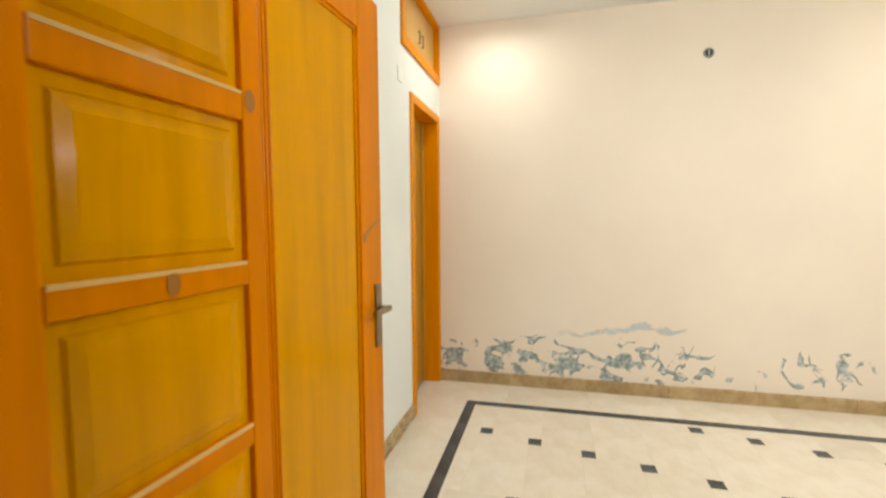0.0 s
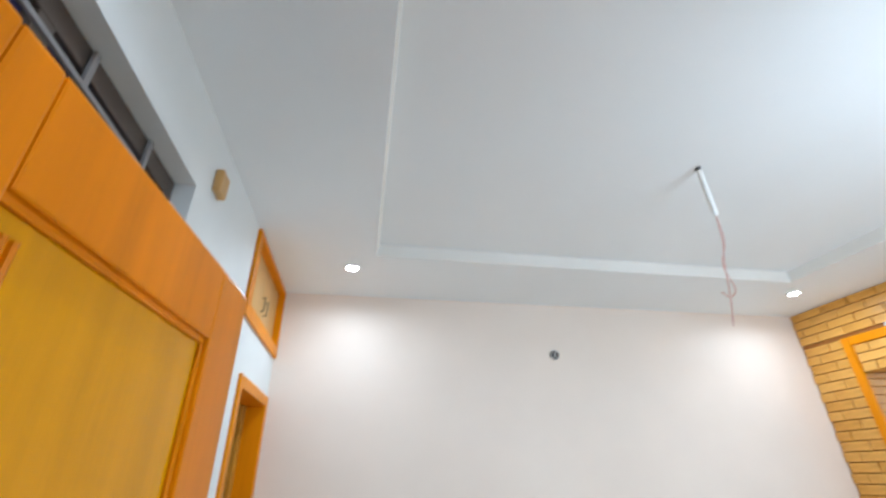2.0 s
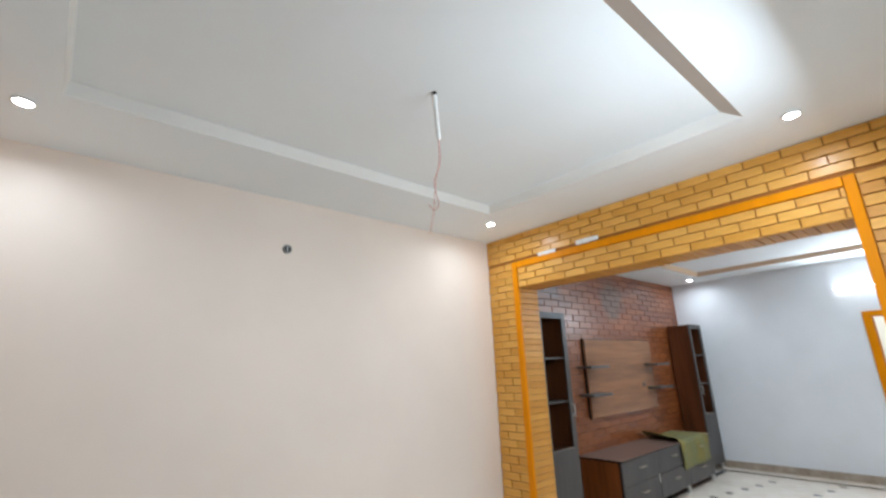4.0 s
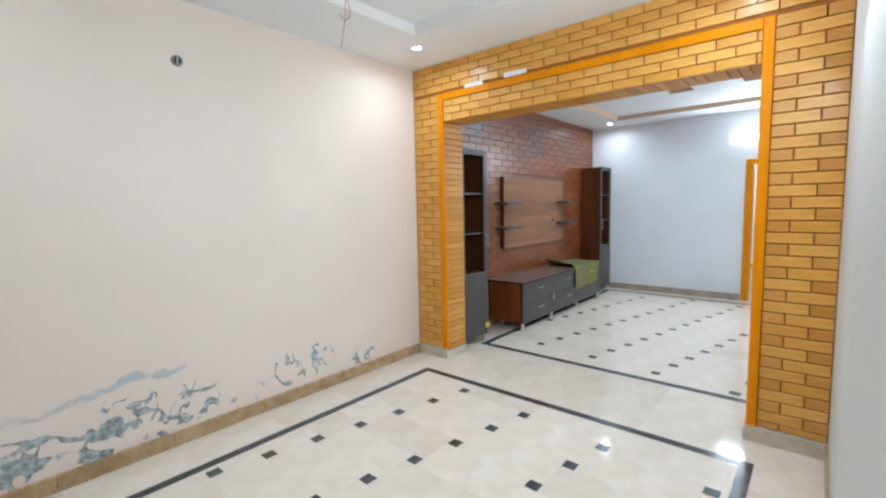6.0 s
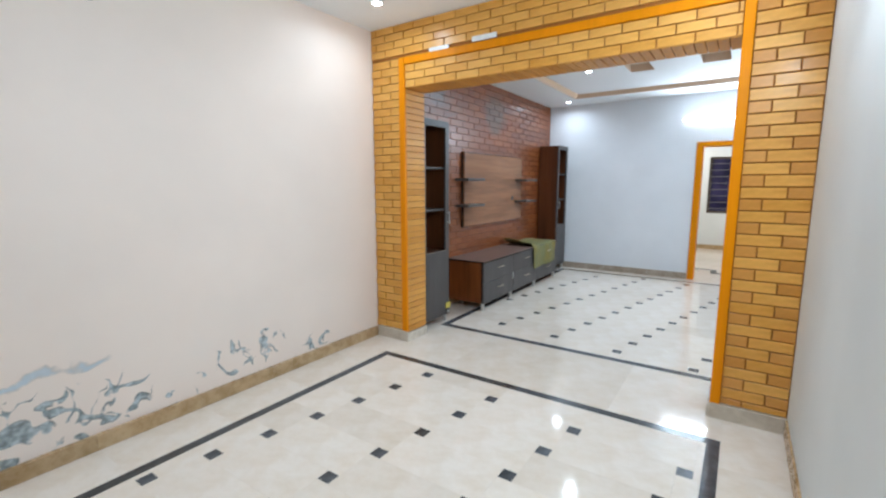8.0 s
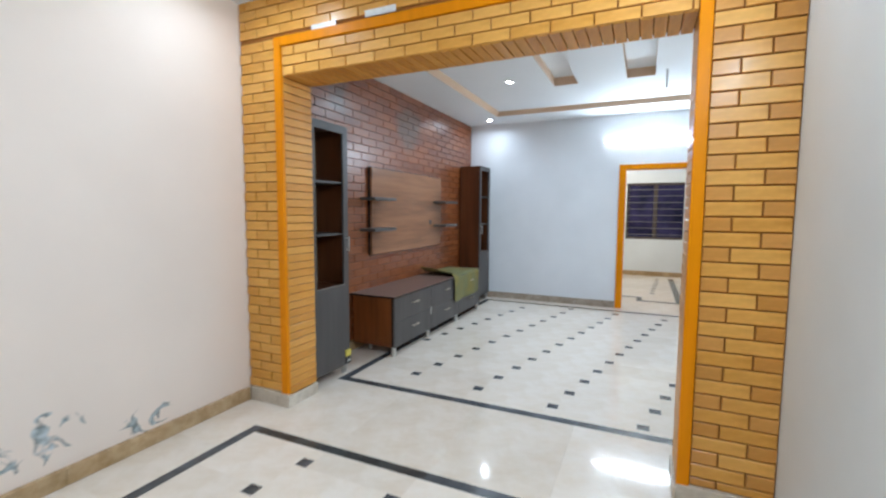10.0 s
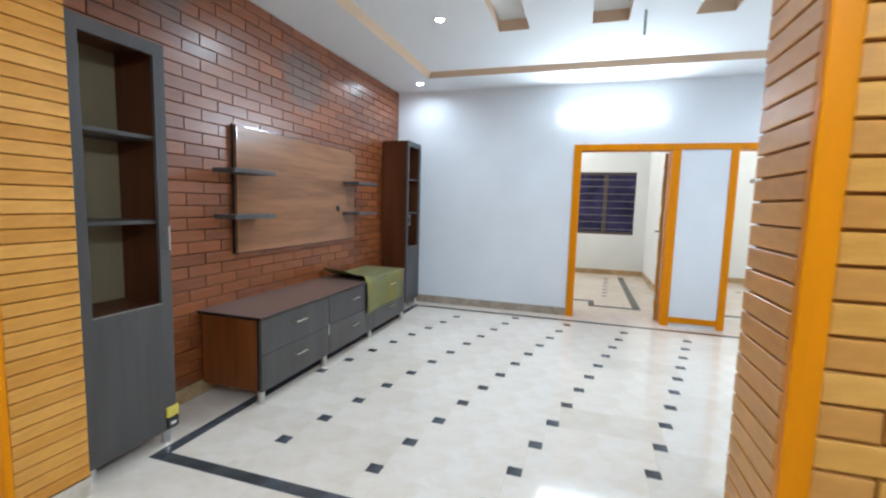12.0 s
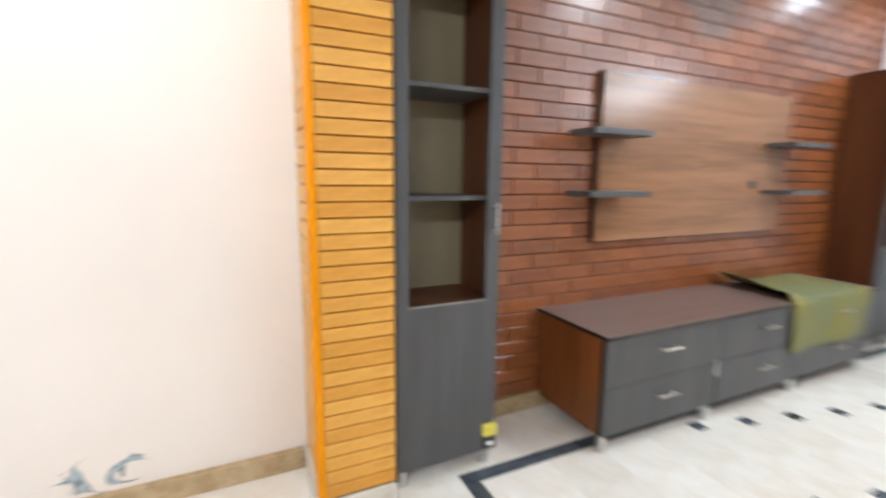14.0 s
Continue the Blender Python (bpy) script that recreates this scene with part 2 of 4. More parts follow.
GREYPLASTIC = plain("grey_plastic", (0.30, 0.30, 0.29), 0.5)
BLACKPLASTIC = plain("black_plastic", (0.02, 0.02, 0.022), 0.4)
YELLOW = plain("yellow_card", (0.66, 0.53, 0.08), 0.5)
BRONZEALU = plain("brown_window_frame", (0.11, 0.085, 0.07), 0.4, 0.3)
GRILL = plain("grey_painted_iron", (0.24, 0.23, 0.23), 0.45)
GLINT = plain("glossy_edge_glint", (0.26, 0.25, 0.25), 0.16, 0.6)
DUSTY = plain("dusty_board_edge", (0.30, 0.25, 0.215), 0.7)
WIRE = plain("pink_wire", (0.55, 0.28, 0.25), 0.5)
LED = glow("lamp_disc", (0.9, 0.95, 1.0), 30.0)
TUBE = glow("tube_glow", (0.9, 0.97, 1.0), 4.5)
TUBE_WEAK = glow("tube_glow_weak", (0.9, 0.97, 1.0), 1.0)


def glass_dark(name):
    m, nt, b = nodes_of(name)
    b.inputs["Base Color"].default_value = (0.035, 0.035, 0.09, 1)
    b.inputs["Roughness"].default_value = 0.06
    b.inputs["Specular IOR Level"].default_value = 0.1
    n = noise_tex(nt, 3, 3)
    nt.links.new(ramp(nt, n, [(0.3, (0.02, 0.022, 0.05)), (0.7, (0.06, 0.055, 0.14))]), b.inputs["Base Color"])
    return m


NIGHTGLASS = glass_dark("tinted_night_glass")


# ---------- mesh helpers ----------
def box(bm, x0, y0, z0, x1, y1, z1, bevel=0.0, m=None):
    r = bmesh.ops.create_cube(bm, size=1.0)
    vs = r["verts"]
    for v in vs:
        v.co = Vector(((x0 + x1) / 2 + v.co.x * (x1 - x0), (y0 + y1) / 2 + v.co.y * (y1 - y0), (z0 + z1) / 2 + v.co.z * (z1 - z0)))
    if bevel:
        edges = list({e for v in vs for e in v.link_edges})
        out = bmesh.ops.bevel(bm, geom=edges, offset=bevel, segments=2, affect="EDGES", profile=0.6)
        vs = list({v for f in out["faces"] for v in f.verts} | {v for v in vs if v.is_valid})
    if m:
        bmesh.ops.transform(bm, matrix=m, verts=vs)
    return bm


def rod(bm, a, b, r, seg=12, r2=None):
    a, b = Vector(a), Vector(b)
    d = b - a
    m = Matrix.Translation((a + b) / 2) @ d.to_track_quat("Z", "Y").to_matrix().to_4x4()
    bmesh.ops.create_cone(bm, cap_ends=True, segments=seg, radius1=r, radius2=r if r2 is None else r2, depth=d.length, matrix=m)
    return bm


def finish(name, bm, material, smooth=False):
    me = bpy.data.meshes.new(name)
    bmesh.ops.recalc_face_normals(bm, faces=bm.faces)
    bm.to_mesh(me)
    bm.free()
    for mt in material if isinstance(material, (list, tuple)) else [material]:
        me.materials.append(mt)
    if smooth:
        for p in me.polygons:
            p.use_smooth = True
    return me


def part(name, bm, material, parent=None, label="", smooth=False):
    ob = new(name, finish(name, bm, material, smooth))
    if parent:
        ob.parent = parent
    if label:
        tagged(ob, label=label)
    return ob


def thing(name, label, category, m=None, group=""):
    ob = new(name)
    ob.empty_display_size = 0.1
    if m is not None:
        ob.matrix_world = m
    return tagged(ob, label, category, group)


def one_box(x0, y0, z0, x1, y1, z1, bevel=0.0):
    return box(bmesh.new(), x0, y0, z0, x1, y1, z1, bevel)


def slab(bm, normal, w0, w1, u0, u1, v0, v1, holes=(), side=0):
    """A plate with holes cut through it. normal y: u is x, v is z; normal x: u is y, v is z; normal z: u is x, v is y."""
    def at(u, v, w):
        return {"x": (w, u, v), "y": (u, w, v), "z": (u, v, w)}[normal]
    us = sorted({u0, u1, *[c for h in holes for c in h[:2] if u0 < c < u1]})
    vs = sorted({v0, v1, *[c for h in holes for c in h[2:] if v0 < c < v1]})
    verts = {}

    def vert(u, v, w):
        k = (round(u, 5), round(v, 5), round(w, 5))
        if k not in verts:
            verts[k] = bm.verts.new(at(u, v, w))
        return verts[k]

    def solid(i, j):
        if not (0 <= i < len(us) - 1 and 0 <= j < len(vs) - 1):
            return False
        cu, cv = (us[i] + us[i + 1]) / 2, (vs[j] + vs[j + 1]) / 2
        return not any(h[0] < cu < h[1] and h[2] < cv < h[3] for h in holes)

    for i in range(len(us) - 1):
        for j in range(len(vs) - 1):
            if not solid(i, j):
                continue
            a, b, c, d = us[i], us[i + 1], vs[j], vs[j + 1]
            for w in (w0, w1):
                bm.faces.new([vert(a, c, w), vert(b, c, w), vert(b, d, w), vert(a, d, w)])
            for (di, dj), (p, q) in (((-1, 0), ((a, c), (a, d))), ((1, 0), ((b, c), (b, d))), ((0, -1), ((a, c), (b, c))), ((0, 1), ((a, d), (b, d)))):
                if not solid(i + di, j + dj):
                    f = bm.faces.new([vert(*p, w0), vert(*q, w0), vert(*q, w1), vert(*p, w1)])
                    outer = not (0 <= i + di < len(us) - 1 and 0 <= j + dj < len(vs) - 1)
                    f.material_index = 0 if outer else side
    return bm


def wall(name, label, normal, w0, w1, u0, u1, v0, v1, holes, material):
    ob = part(name, slab(bmesh.new(), normal, w0, w1, u0, u1, v0, v1, holes), material)
    return tagged(ob, label, "wall", kind="structure")


# ---------- plan, in metres ----------
WEST, NORTH, SOUTH, BRICK_W, BRICK_E, EAST = -0.44, 3.925, 0.626, 3.715, 4.01, 8.393
TOP1, TOP2 = 2.90, 2.85
LS = -1.45          # south wall of the lounge
OPEN_N, OPEN_S, OPEN_T = 3.53, 1.03, 2.352

wall("wall_north", "cream painted wall with damp peeling paint above the skirting", "y", NORTH, NORTH + 0.2, WEST - 0.2, BRICK_W + 0.015, 0, 3.15, (), CREAM)
wall("wall_west", "white painted wall with a doorway and a high window", "x", WEST - 0.2, WEST, SOUTH - 0.23, NORTH, 0, 3.15,
     ((3.175, 3.905, 0, 2.18), (0.90, 2.19, 1.05, 2.60), (3.06, 3.893, 2.49, 2.895)), WHITE)
wall("wall_south", "greyish white painted wall with the entrance doorway", "y", SOUTH - 0.23, SOUTH, WEST, BRICK_W + 0.015, 0, 3.15, ((-0.24, 0.785, 0, 2.17),), WHITE)
wall("wall_brick", "yellow brick-tiled wall with a wide wood-trimmed opening", "x", BRICK_W + 0.015, BRICK_E - 0.012, LS, NORTH + 0.2, 0, 3.15,
     ((OPEN_S - 0.015, OPEN_N + 0.015, -0.01, OPEN_T + 0.015),), GROUT)
wall("wall_lounge_north", "wall clad in dark red glossy brick tiles", "y", NORTH + 0.012, NORTH + 0.2, BRICK_E - 0.012, EAST + 0.2, 0, 3.15, (), DARKGROUT)
wall("wall_lounge_east", "cool white wall with two framed doorways", "x", EAST, EAST + 0.2, LS - 0.2, NORTH + 0.012, 0, 3.15, ((0.46, 1.54, 0, 2.09), (-1.07, -0.13, 0, 2.09)), LOUNGE_WHITE)
wall("wall_lounge_south", "plain white wall closing the lounge", "y", LS - 0.2, LS, BRICK_W, EAST, 0, 3.15, (), LOUNGE_WHITE)
wall("wall_lounge_west", "plain white lounge side of the brick wall", "x", BRICK_E - 0.012, BRICK_E, LS, OPEN_S - 0.015, 0, 3.15, (), LOUNGE_WHITE)
# far rooms
FARX = 12.4
wall("wall_bedroom_east", "white bedroom wall with a barred window", "x", FARX, FARX + 0.2, -3.1, 3.4, 0, 3.0, ((0.45, 1.62, 0.83, 2.10),), WHITE)
wall("wall_bedroom_south", "white wall between the two bedrooms", "y", 0.05, 0.22, EAST + 0.2, FARX, 0, 3.0, (), WHITE)
wall("wall_bedroom_north", "plain white bedroom wall", "y", 3.2, 3.4, EAST + 0.2, FARX, 0, 3.0, (), WHITE)
wall("wall_passage", "white wall beside the second doorway", "y", -1.42, -1.22, EAST + 0.2, 9.65, 0, 3.0, (), WHITE)
wall("wall_passage_end", "white wall where the second bedroom widens", "x", 9.45, 9.65, -3.1, -1.42, 0, 3.0, (), WHITE)
wall("wall_second_south", "plain white wall of the second bedroom", "y", -3.1, -2.9, 9.65, FARX, 0, 3.0, (), WHITE)
# room behind the west doorway and the hall behind the entrance
wall("wall_bath", "plain wall of the dark room past the closed door", "x", -1.9, -1.75, 0.2, 4.1, 0, 3.15, (), WHITE)
wall("wall_hall", "plain white wall of the entrance hall", "y", -1.5, -1.3, -1.9, BRICK_W, 0, 3.15, (), WHITE)
wall("wall_hall_west", "plain white side wall of the entrance hall", "x", -1.9, -1.7, -1.3, 0.2, 0, 3.15, (), WHITE)
wall("wall_hall_east", "plain white side wall of the entrance hall", "x", 2.6, 2.8, -1.3, SOUTH - 0.23, 0, 3.15, (), WHITE)

# ceilings
def tray(bm, low, high, z0, z1, side, south=None):
    """The sloped sides between the hole in the lower sheet and the smaller one above."""
    def corners(q, z):
        return [bm.verts.new((x, y, z)) for x, y in ((q[0], q[2]), (q[1], q[2]), (q[1], q[3]), (q[0], q[3]))]
    a, b = corners(low, z0), corners(high, z1)
    for k in range(4):
        bm.faces.new([a[k], a[(k + 1) % 4], b[(k + 1) % 4], b[k]]).material_index = south if k == 0 and south else side


def sheet(bm, z, x0, x1, y0, y1, holes=()):
    slab(bm, "z", z, z + 0.004, x0, x1, y0, y1, holes)


bm = bmesh.new()
LOW1, HIGH1 = (0.18, 3.06, 1.30, 3.25), (0.195, 3.04, 1.398, 3.235)
sheet(bm, TOP1, WEST, BRICK_W + 0.015, SOUTH, NORTH, (LOW1,))
# the south side takes index 2, the tone with shade painted in
tray(bm, LOW1, HIGH1, TOP1, 2.972, 1, 2)
slab(bm, "z", 2.972, 3.14, WEST, BRICK_W + 0.015, SOUTH, NORTH)
tagged(part("ceiling", bm, [CEILING, LIP, SHADED_LIP]), "white ceiling with a shallow pale tan-sided rectangular tray, south side coloured as in shade", "ceiling", kind="structure")
bm = bmesh.new()
LOW2, HIGH2 = (4.72, 7.80, -0.80, 3.30), (4.78, 7.74, -0.74, 3.24)
POCKETS = [(5.55, 6.72, 1.98, 2.25), (5.55, 6.72, 1.18, 1.46), (5.55, 6.72, 0.42, 0.69), (5.55, 6.72, -0.36, -0.09)]
sheet(bm, TOP2, BRICK_E - 0.012, EAST, LS, NORTH + 0.012, (LOW2,))
tray(bm, LOW2, HIGH2, TOP2, 2.905, 1)
slab(bm, "z", 2.905, 3.0, BRICK_E - 0.012, EAST, LS, NORTH + 0.012, POCKETS, 1)
slab(bm, "z", 3.001, 3.14, BRICK_E - 0.012, EAST, LS, NORTH + 0.012)
tagged(part("ceiling_lounge", bm, [CEILING, TAN]), "white lounge ceiling with a tray and tan-sided slots", "ceiling", kind="structure")
for nm, q in (("ceiling_bedroom", (EAST + 0.2, FARX, -3.1, 3.4)), ("ceiling_bath", (-1.9, WEST - 0.2, 0.2, 4.1))):
    bm = slab(bmesh.new(), "z", 2.99, 3.1, *q)
    tagged(part(nm, bm, CEILING), "plain white ceiling", "ceiling", kind="structure")
tagged(part("ceiling_hall", slab(bmesh.new(), "z", 3.0, 3.1, -1.9, 2.8, -1.5, SOUTH - 0.23), CEILING), "plain white hall ceiling", "ceiling", kind="structure")

# ground slab under all rooms
floor = tagged(part("floor", one_box(-2.0, -3.2, -0.15, 12.7, 4.2, -0.006), BED), "polished cream marble floor with charcoal inlay squares and border stripes", "floor", kind="structure")


# ---------- lamps ----------
def downlight(x, y, z, watts, colour=COOL, group="ceiling spotlights"):
    lamp = thing("ceiling_spotlight", "round recessed white led spotlight, switched on", "ceiling light", Matrix.Translation((x, y, z)), group)
    bm = bmesh.new()
    bmesh.ops.create_cone(bm, cap_ends=False, segments=28, radius1=0.052, radius2=0.046, depth=0.012, matrix=Matrix.Translation((0, 0, -0.005)))
    ring = bmesh.ops.create_circle(bm, cap_ends=False, segments=28, radius=0.052, matrix=Matrix.Translation((0, 0, -0.011)))
    bmesh.ops.create_circle(bm, cap_ends=False, segments=28, radius=0.036, matrix=Matrix.Translation((0, 0, -0.012)))
    es = [e for e in bm.edges if all(v.co.z < -0.0105 for v in e.verts) and len(e.link_faces) == 0]
    bmesh.ops.bridge_loops(bm, edges=es)
    part("rim", bm, WHITEPLASTIC, lamp)
    bm = bmesh.new()
    bmesh.ops.create_cone(bm, cap_ends=True, segments=24, radius1=0.036, radius2=0.036, depth=0.004, matrix=Matrix.Translation((0, 0, -0.008)))
    part("lens", bm, LED, lamp, "glowing frosted lens")
    area_lamp("spot_light", pose(x, y, z - 0.016), 0.07, 0.07, watts, colour, "DISK", 165)
    return lamp


SPOT = 1.9
for p in ((0.04, 3.42), (3.25, 3.42), (3.25, 1.12), (0.04, 1.12)):
    downlight(*p, TOP1, SPOT)
for p in ((7.98, 3.47), (7.98, -0.95), (4.45, -0.95)):
    downlight(*p, TOP2, 1.9)
for p in ((6.33, 2.68), (6.33, -0.6)):
    downlight(*p, 2.905, 8)


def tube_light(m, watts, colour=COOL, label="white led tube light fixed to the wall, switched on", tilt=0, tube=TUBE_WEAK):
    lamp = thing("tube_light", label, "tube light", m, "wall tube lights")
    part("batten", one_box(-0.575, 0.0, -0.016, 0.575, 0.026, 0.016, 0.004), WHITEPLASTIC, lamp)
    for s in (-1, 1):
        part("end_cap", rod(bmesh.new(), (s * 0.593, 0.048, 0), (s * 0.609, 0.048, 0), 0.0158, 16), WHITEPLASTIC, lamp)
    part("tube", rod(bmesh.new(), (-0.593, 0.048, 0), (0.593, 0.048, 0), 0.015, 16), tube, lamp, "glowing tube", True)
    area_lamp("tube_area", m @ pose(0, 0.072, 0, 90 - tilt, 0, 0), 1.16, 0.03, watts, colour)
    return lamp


tube_light(pose(EAST, 1.20, 2.46, 0, 0, 90), 12.5, tube=TUBE)
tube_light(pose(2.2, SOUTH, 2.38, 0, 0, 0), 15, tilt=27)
tube_light(pose(FARX - 1.2, 3.2, 2.45, 0, 0, 180), 18, WARM)
tube_light(pose(10.6, 0.05, 2.45, 0, 0, 180), 18, WARM)


# ---------- floor pieces ----------
def clip(poly, x0, x1, y0, y1):
    for ax, lim, sign in ((0, x0, 1), (0, x1, -1), (1, y0, 1), (1, y1, -1)):
        out = []
        for i, p in enumerate(poly):
            q = poly[(i + 1) % len(poly)]
            dp, dq = sign * (p[ax] - lim), sign * (q[ax] - lim)
            if dp >= 0:
                out.append(p)
            if dp * dq < 0:
                k = dp / (dp - dq)
                out.append((p[0] + k * (q[0] - p[0]), p[1] + k * (q[1] - p[1])))
        poly = out
        if len(poly) < 3:
            return []
    return poly


tile_meshes = {}


def tile(poly, material, name="tile", gap=0.0003, parent=None):
    cx, cy = sum(p[0] for p in poly) / len(poly), sum(p[1] for p in poly) / len(poly)
    key = (material.name, tuple((round(p[0] - cx, 3), round(p[1] - cy, 3)) for p in poly))
    if key not in tile_meshes:
        xs, ys = [p[0] - cx for p in poly], [p[1] - cy for p in poly]
        kx, ky = 1 - 2 * gap / max(max(xs) - min(xs), 0.01), 1 - 2 * gap / max(max(ys) - min(ys), 0.01)
        n = len(poly)
        vs = [(x * kx, y * ky, 0.0) for x, y in zip(xs, ys)] + [(x * kx, y * ky, -0.006) for x, y in zip(xs, ys)]
        me = bpy.data.meshes.new("tile")
        me.from_pydata(vs, [], [tuple(range(n))] + [(i, i + n, (i + 1) % n + n, (i + 1) % n) for i in range(n)])
        me.materials.append(material)
        tile_meshes[key] = me
    ob = new(name, tile_meshes[key])
    ob.location = (cx, cy, 0)
    ob.parent = parent or floor
    return ob


def rect(x0, x1, y0, y1):
    return [(x0, y0), (x1, y0), (x1, y1), (x0, y1)]


TW, TH, TS = 0.3045, 0.612, 0.0775


def inlay_floor(px, py, x0, x1, y0, y1, TW=TW, margin=0.07):
    for i in range(-30, 31):
        for j in range(-14, 15):
            cx, cy = px + i * TW + j * TS, py - i * TS + j * TH
            ox, oy = cx - TS / 2, cy - TH - TS / 2
            p = clip(rect(ox, ox + TW, oy, oy + TH), x0, x1, y0, y1)
            if p:
                tile(p, MARBLE)
            p = clip(rect(cx - TS / 2, cx + TS / 2, cy - TS / 2, cy + TS / 2), x0, x1, y0, y1)
            if p:
                inside = x0 + margin < cx < x1 - margin and y0 + margin < cy < y1 - margin
                tile(p, BLACKMARBLE if inside else MARBLE, "inlay_tile")


def run(x0, x1, y0, y1, step, material, along, name):
    a, b = (x0, x1) if along == "x" else (y0, y1)
    n = max(1, round((b - a) / step))
    for k in range(n):
        s, e = a + (b - a) * k / n, a + (b - a) * (k + 1) / n
        tile(rect(s, e, y0, y1) if along == "x" else rect(x0, x1, s, e), material, name)


def ring(x0, x1, y0, y1, w, material, step, name):
    run(x0, x1, y1 - w, y1, step, material, "x", name)
    run(x0, x1, y0, y0 + w, step, material, "x", name)
    run(x0, x0 + w, y0 + w, y1 - w, step, material, "y", name)
    run(x1 - w, x1, y0 + w, y1 - w, step, material, "y", name)


# front room
FX0, FX1, FY0, FY1, FS = -0.13, 3.41, 0.95, 3.54, 0.07
ring(FX0, FX1, FY0, FY1, FS, BLACKMARBLE, 0.6, "stripe_tile")
inlay_floor(3.20, 2.93, FX0 + FS, FX1 - FS, FY0 + FS, FY1 - FS)
run(WEST, 4.31, FY1, NORTH, 0.61, MARBLE, "x", "border_tile")
run(WEST, BRICK_W, SOUTH, FY0, 0.61, MARBLE, "x", "border_tile")
run(WEST, FX0, FY0, FY1, 0.61, MARBLE, "y", "border_tile")
run(FX1, 4.31, FY0, FY1, 0.61, MARBLE, "y", "border_tile")
run(BRICK_W, 4.31, LS, FY0, 0.61, MARBLE, "y", "border_tile")
# lounge
LX0, LX1, LY0, LY1 = 4.31, 8.19, LS + 0.4, 3.56
ring(LX0, LX1, LY0, LY1, 0.075, BLACKMARBLE, 0.6, "stripe_tile")
inlay_floor(4.706, 3.012, LX0 + 0.075, LX1 - 0.075, LY0 + 0.075, LY1 - 0.075, 0.2995)
run(LX0, EAST, LY1, NORTH + 0.012, 0.61, MARBLE, "x", "border_tile")
run(LX0, EAST, LS, LY0, 0.61, MARBLE, "x", "border_tile")
run(LX1, EAST + 0.6, LY0, LY1, 0.61, MARBLE, "y", "border_tile")
# bedrooms, hall and the room past the west doorway
run(EAST + 0.6, FARX, 0.22, 3.2, 0.75, MARBLE, "x", "border_tile")
run(EAST + 0.6, FARX, -2.9, 0.05, 0.75, MARBLE, "x", "border_tile")
run(WEST - 0.2, WEST, 3.2, 3.9, 0.7, MARBLE, "y", "border_tile")
run(-1.7, 2.6, -1.3, SOUTH, 0.61, MARBLE, "x", "border_tile")


def floor_strip(x0, x1, y0, y1):
    part("stripe_tile", one_box(x0, y0, -0.005, x1, y1, 0.003), BLACKMARBLE, floor)


for s in ((9.10, 12.0, 0.62, 0.72), (9.10, 9.18, 0.72, 1.22), (9.10, 9.50, 1.22, 1.30), (9.42, 9.50, 1.30, 2.9),
          (9.20, 9.28, -0.92, -0.15), (9.20, 9.62, -1.0, -0.92), (9.54, 9.62, -2.6, -1.0)):
    floor_strip(*s)
for k in range(7):
    part("inlay_tile", one_box(9.9 + k * 0.3, 1.02 - k * 0.02, -0.005, 9.975 + k * 0.3, 1.095 - k * 0.02, 0.003), BLACKMARBLE, floor)
    part("inlay_tile", one_box(9.9 + k * 0.34, -1.75 + (k % 3) * 0.55, -0.005, 9.975 + k * 0.34, -1.675 + (k % 3) * 0.55, 0.003), BLACKMARBLE, floor)


# ---------- skirting ----------
def skirting(name, boxes, material=SKIRTING):
    s = tagged(new(name), "tan marble skirting along the wall foot", "skirting", kind="structure")
    for b in boxes:
        x0, y0, x1, y1, h = b
        n = max(1, round(max(x1 - x0, y1 - y0) / 0.62))
        for k in range(n):
            if x1 - x0 > y1 - y0:
                c = (x0 + (x1 - x0) * k / n + 0.001, y0, x0 + (x1 - x0) * (k + 1) / n - 0.001, y1)
            else:
                c = (x0, y0 + (y1 - y0) * k / n + 0.001, x1, y0 + (y1 - y0) * (k + 1) / n - 0.001)
            part("skirting_tile", one_box(c[0], c[1], 0.0, c[2], c[3], h, 0.003), material, s)


skirting("baseboard_front_room", [(WEST, NORTH - 0.03, BRICK_W - 0.02, NORTH, 0.092), (WEST, SOUTH + 0.2, WEST + 0.012, 3.17, 0.10),
                                  (0.99, SOUTH, BRICK_W - 0.02, SOUTH + 0.012, 0.10)])
skirting("baseboard_lounge", [(BRICK_E, NORTH - 0.012, EAST, NORTH + 0.012, 0.10)])
skirting("baseboard_lounge_east", [(EAST - 0.012, 1.595, EAST, NORTH - 0.012, 0.10), (EAST - 0.012, LS, EAST, -1.17, 0.10), (BRICK_E, LS, EAST - 0.013, LS + 0.012, 0.10)], GREYSKIRT)
skirting("baseboard_bedrooms", [(FARX - 0.012, 0.22, FARX, 3.2, 0.10), (9.5, 0.22, FARX - 0.012, 0.234, 0.10), (FARX - 0.012, -2.9, FARX, 0.05, 0.10),
                                (EAST + 0.2, -1.22, 9.65, -1.206, 0.10), (9.65, -2.9, 9.664, -1.42, 0.10)])


# ---------- brick cladding ----------
brick_meshes = {}


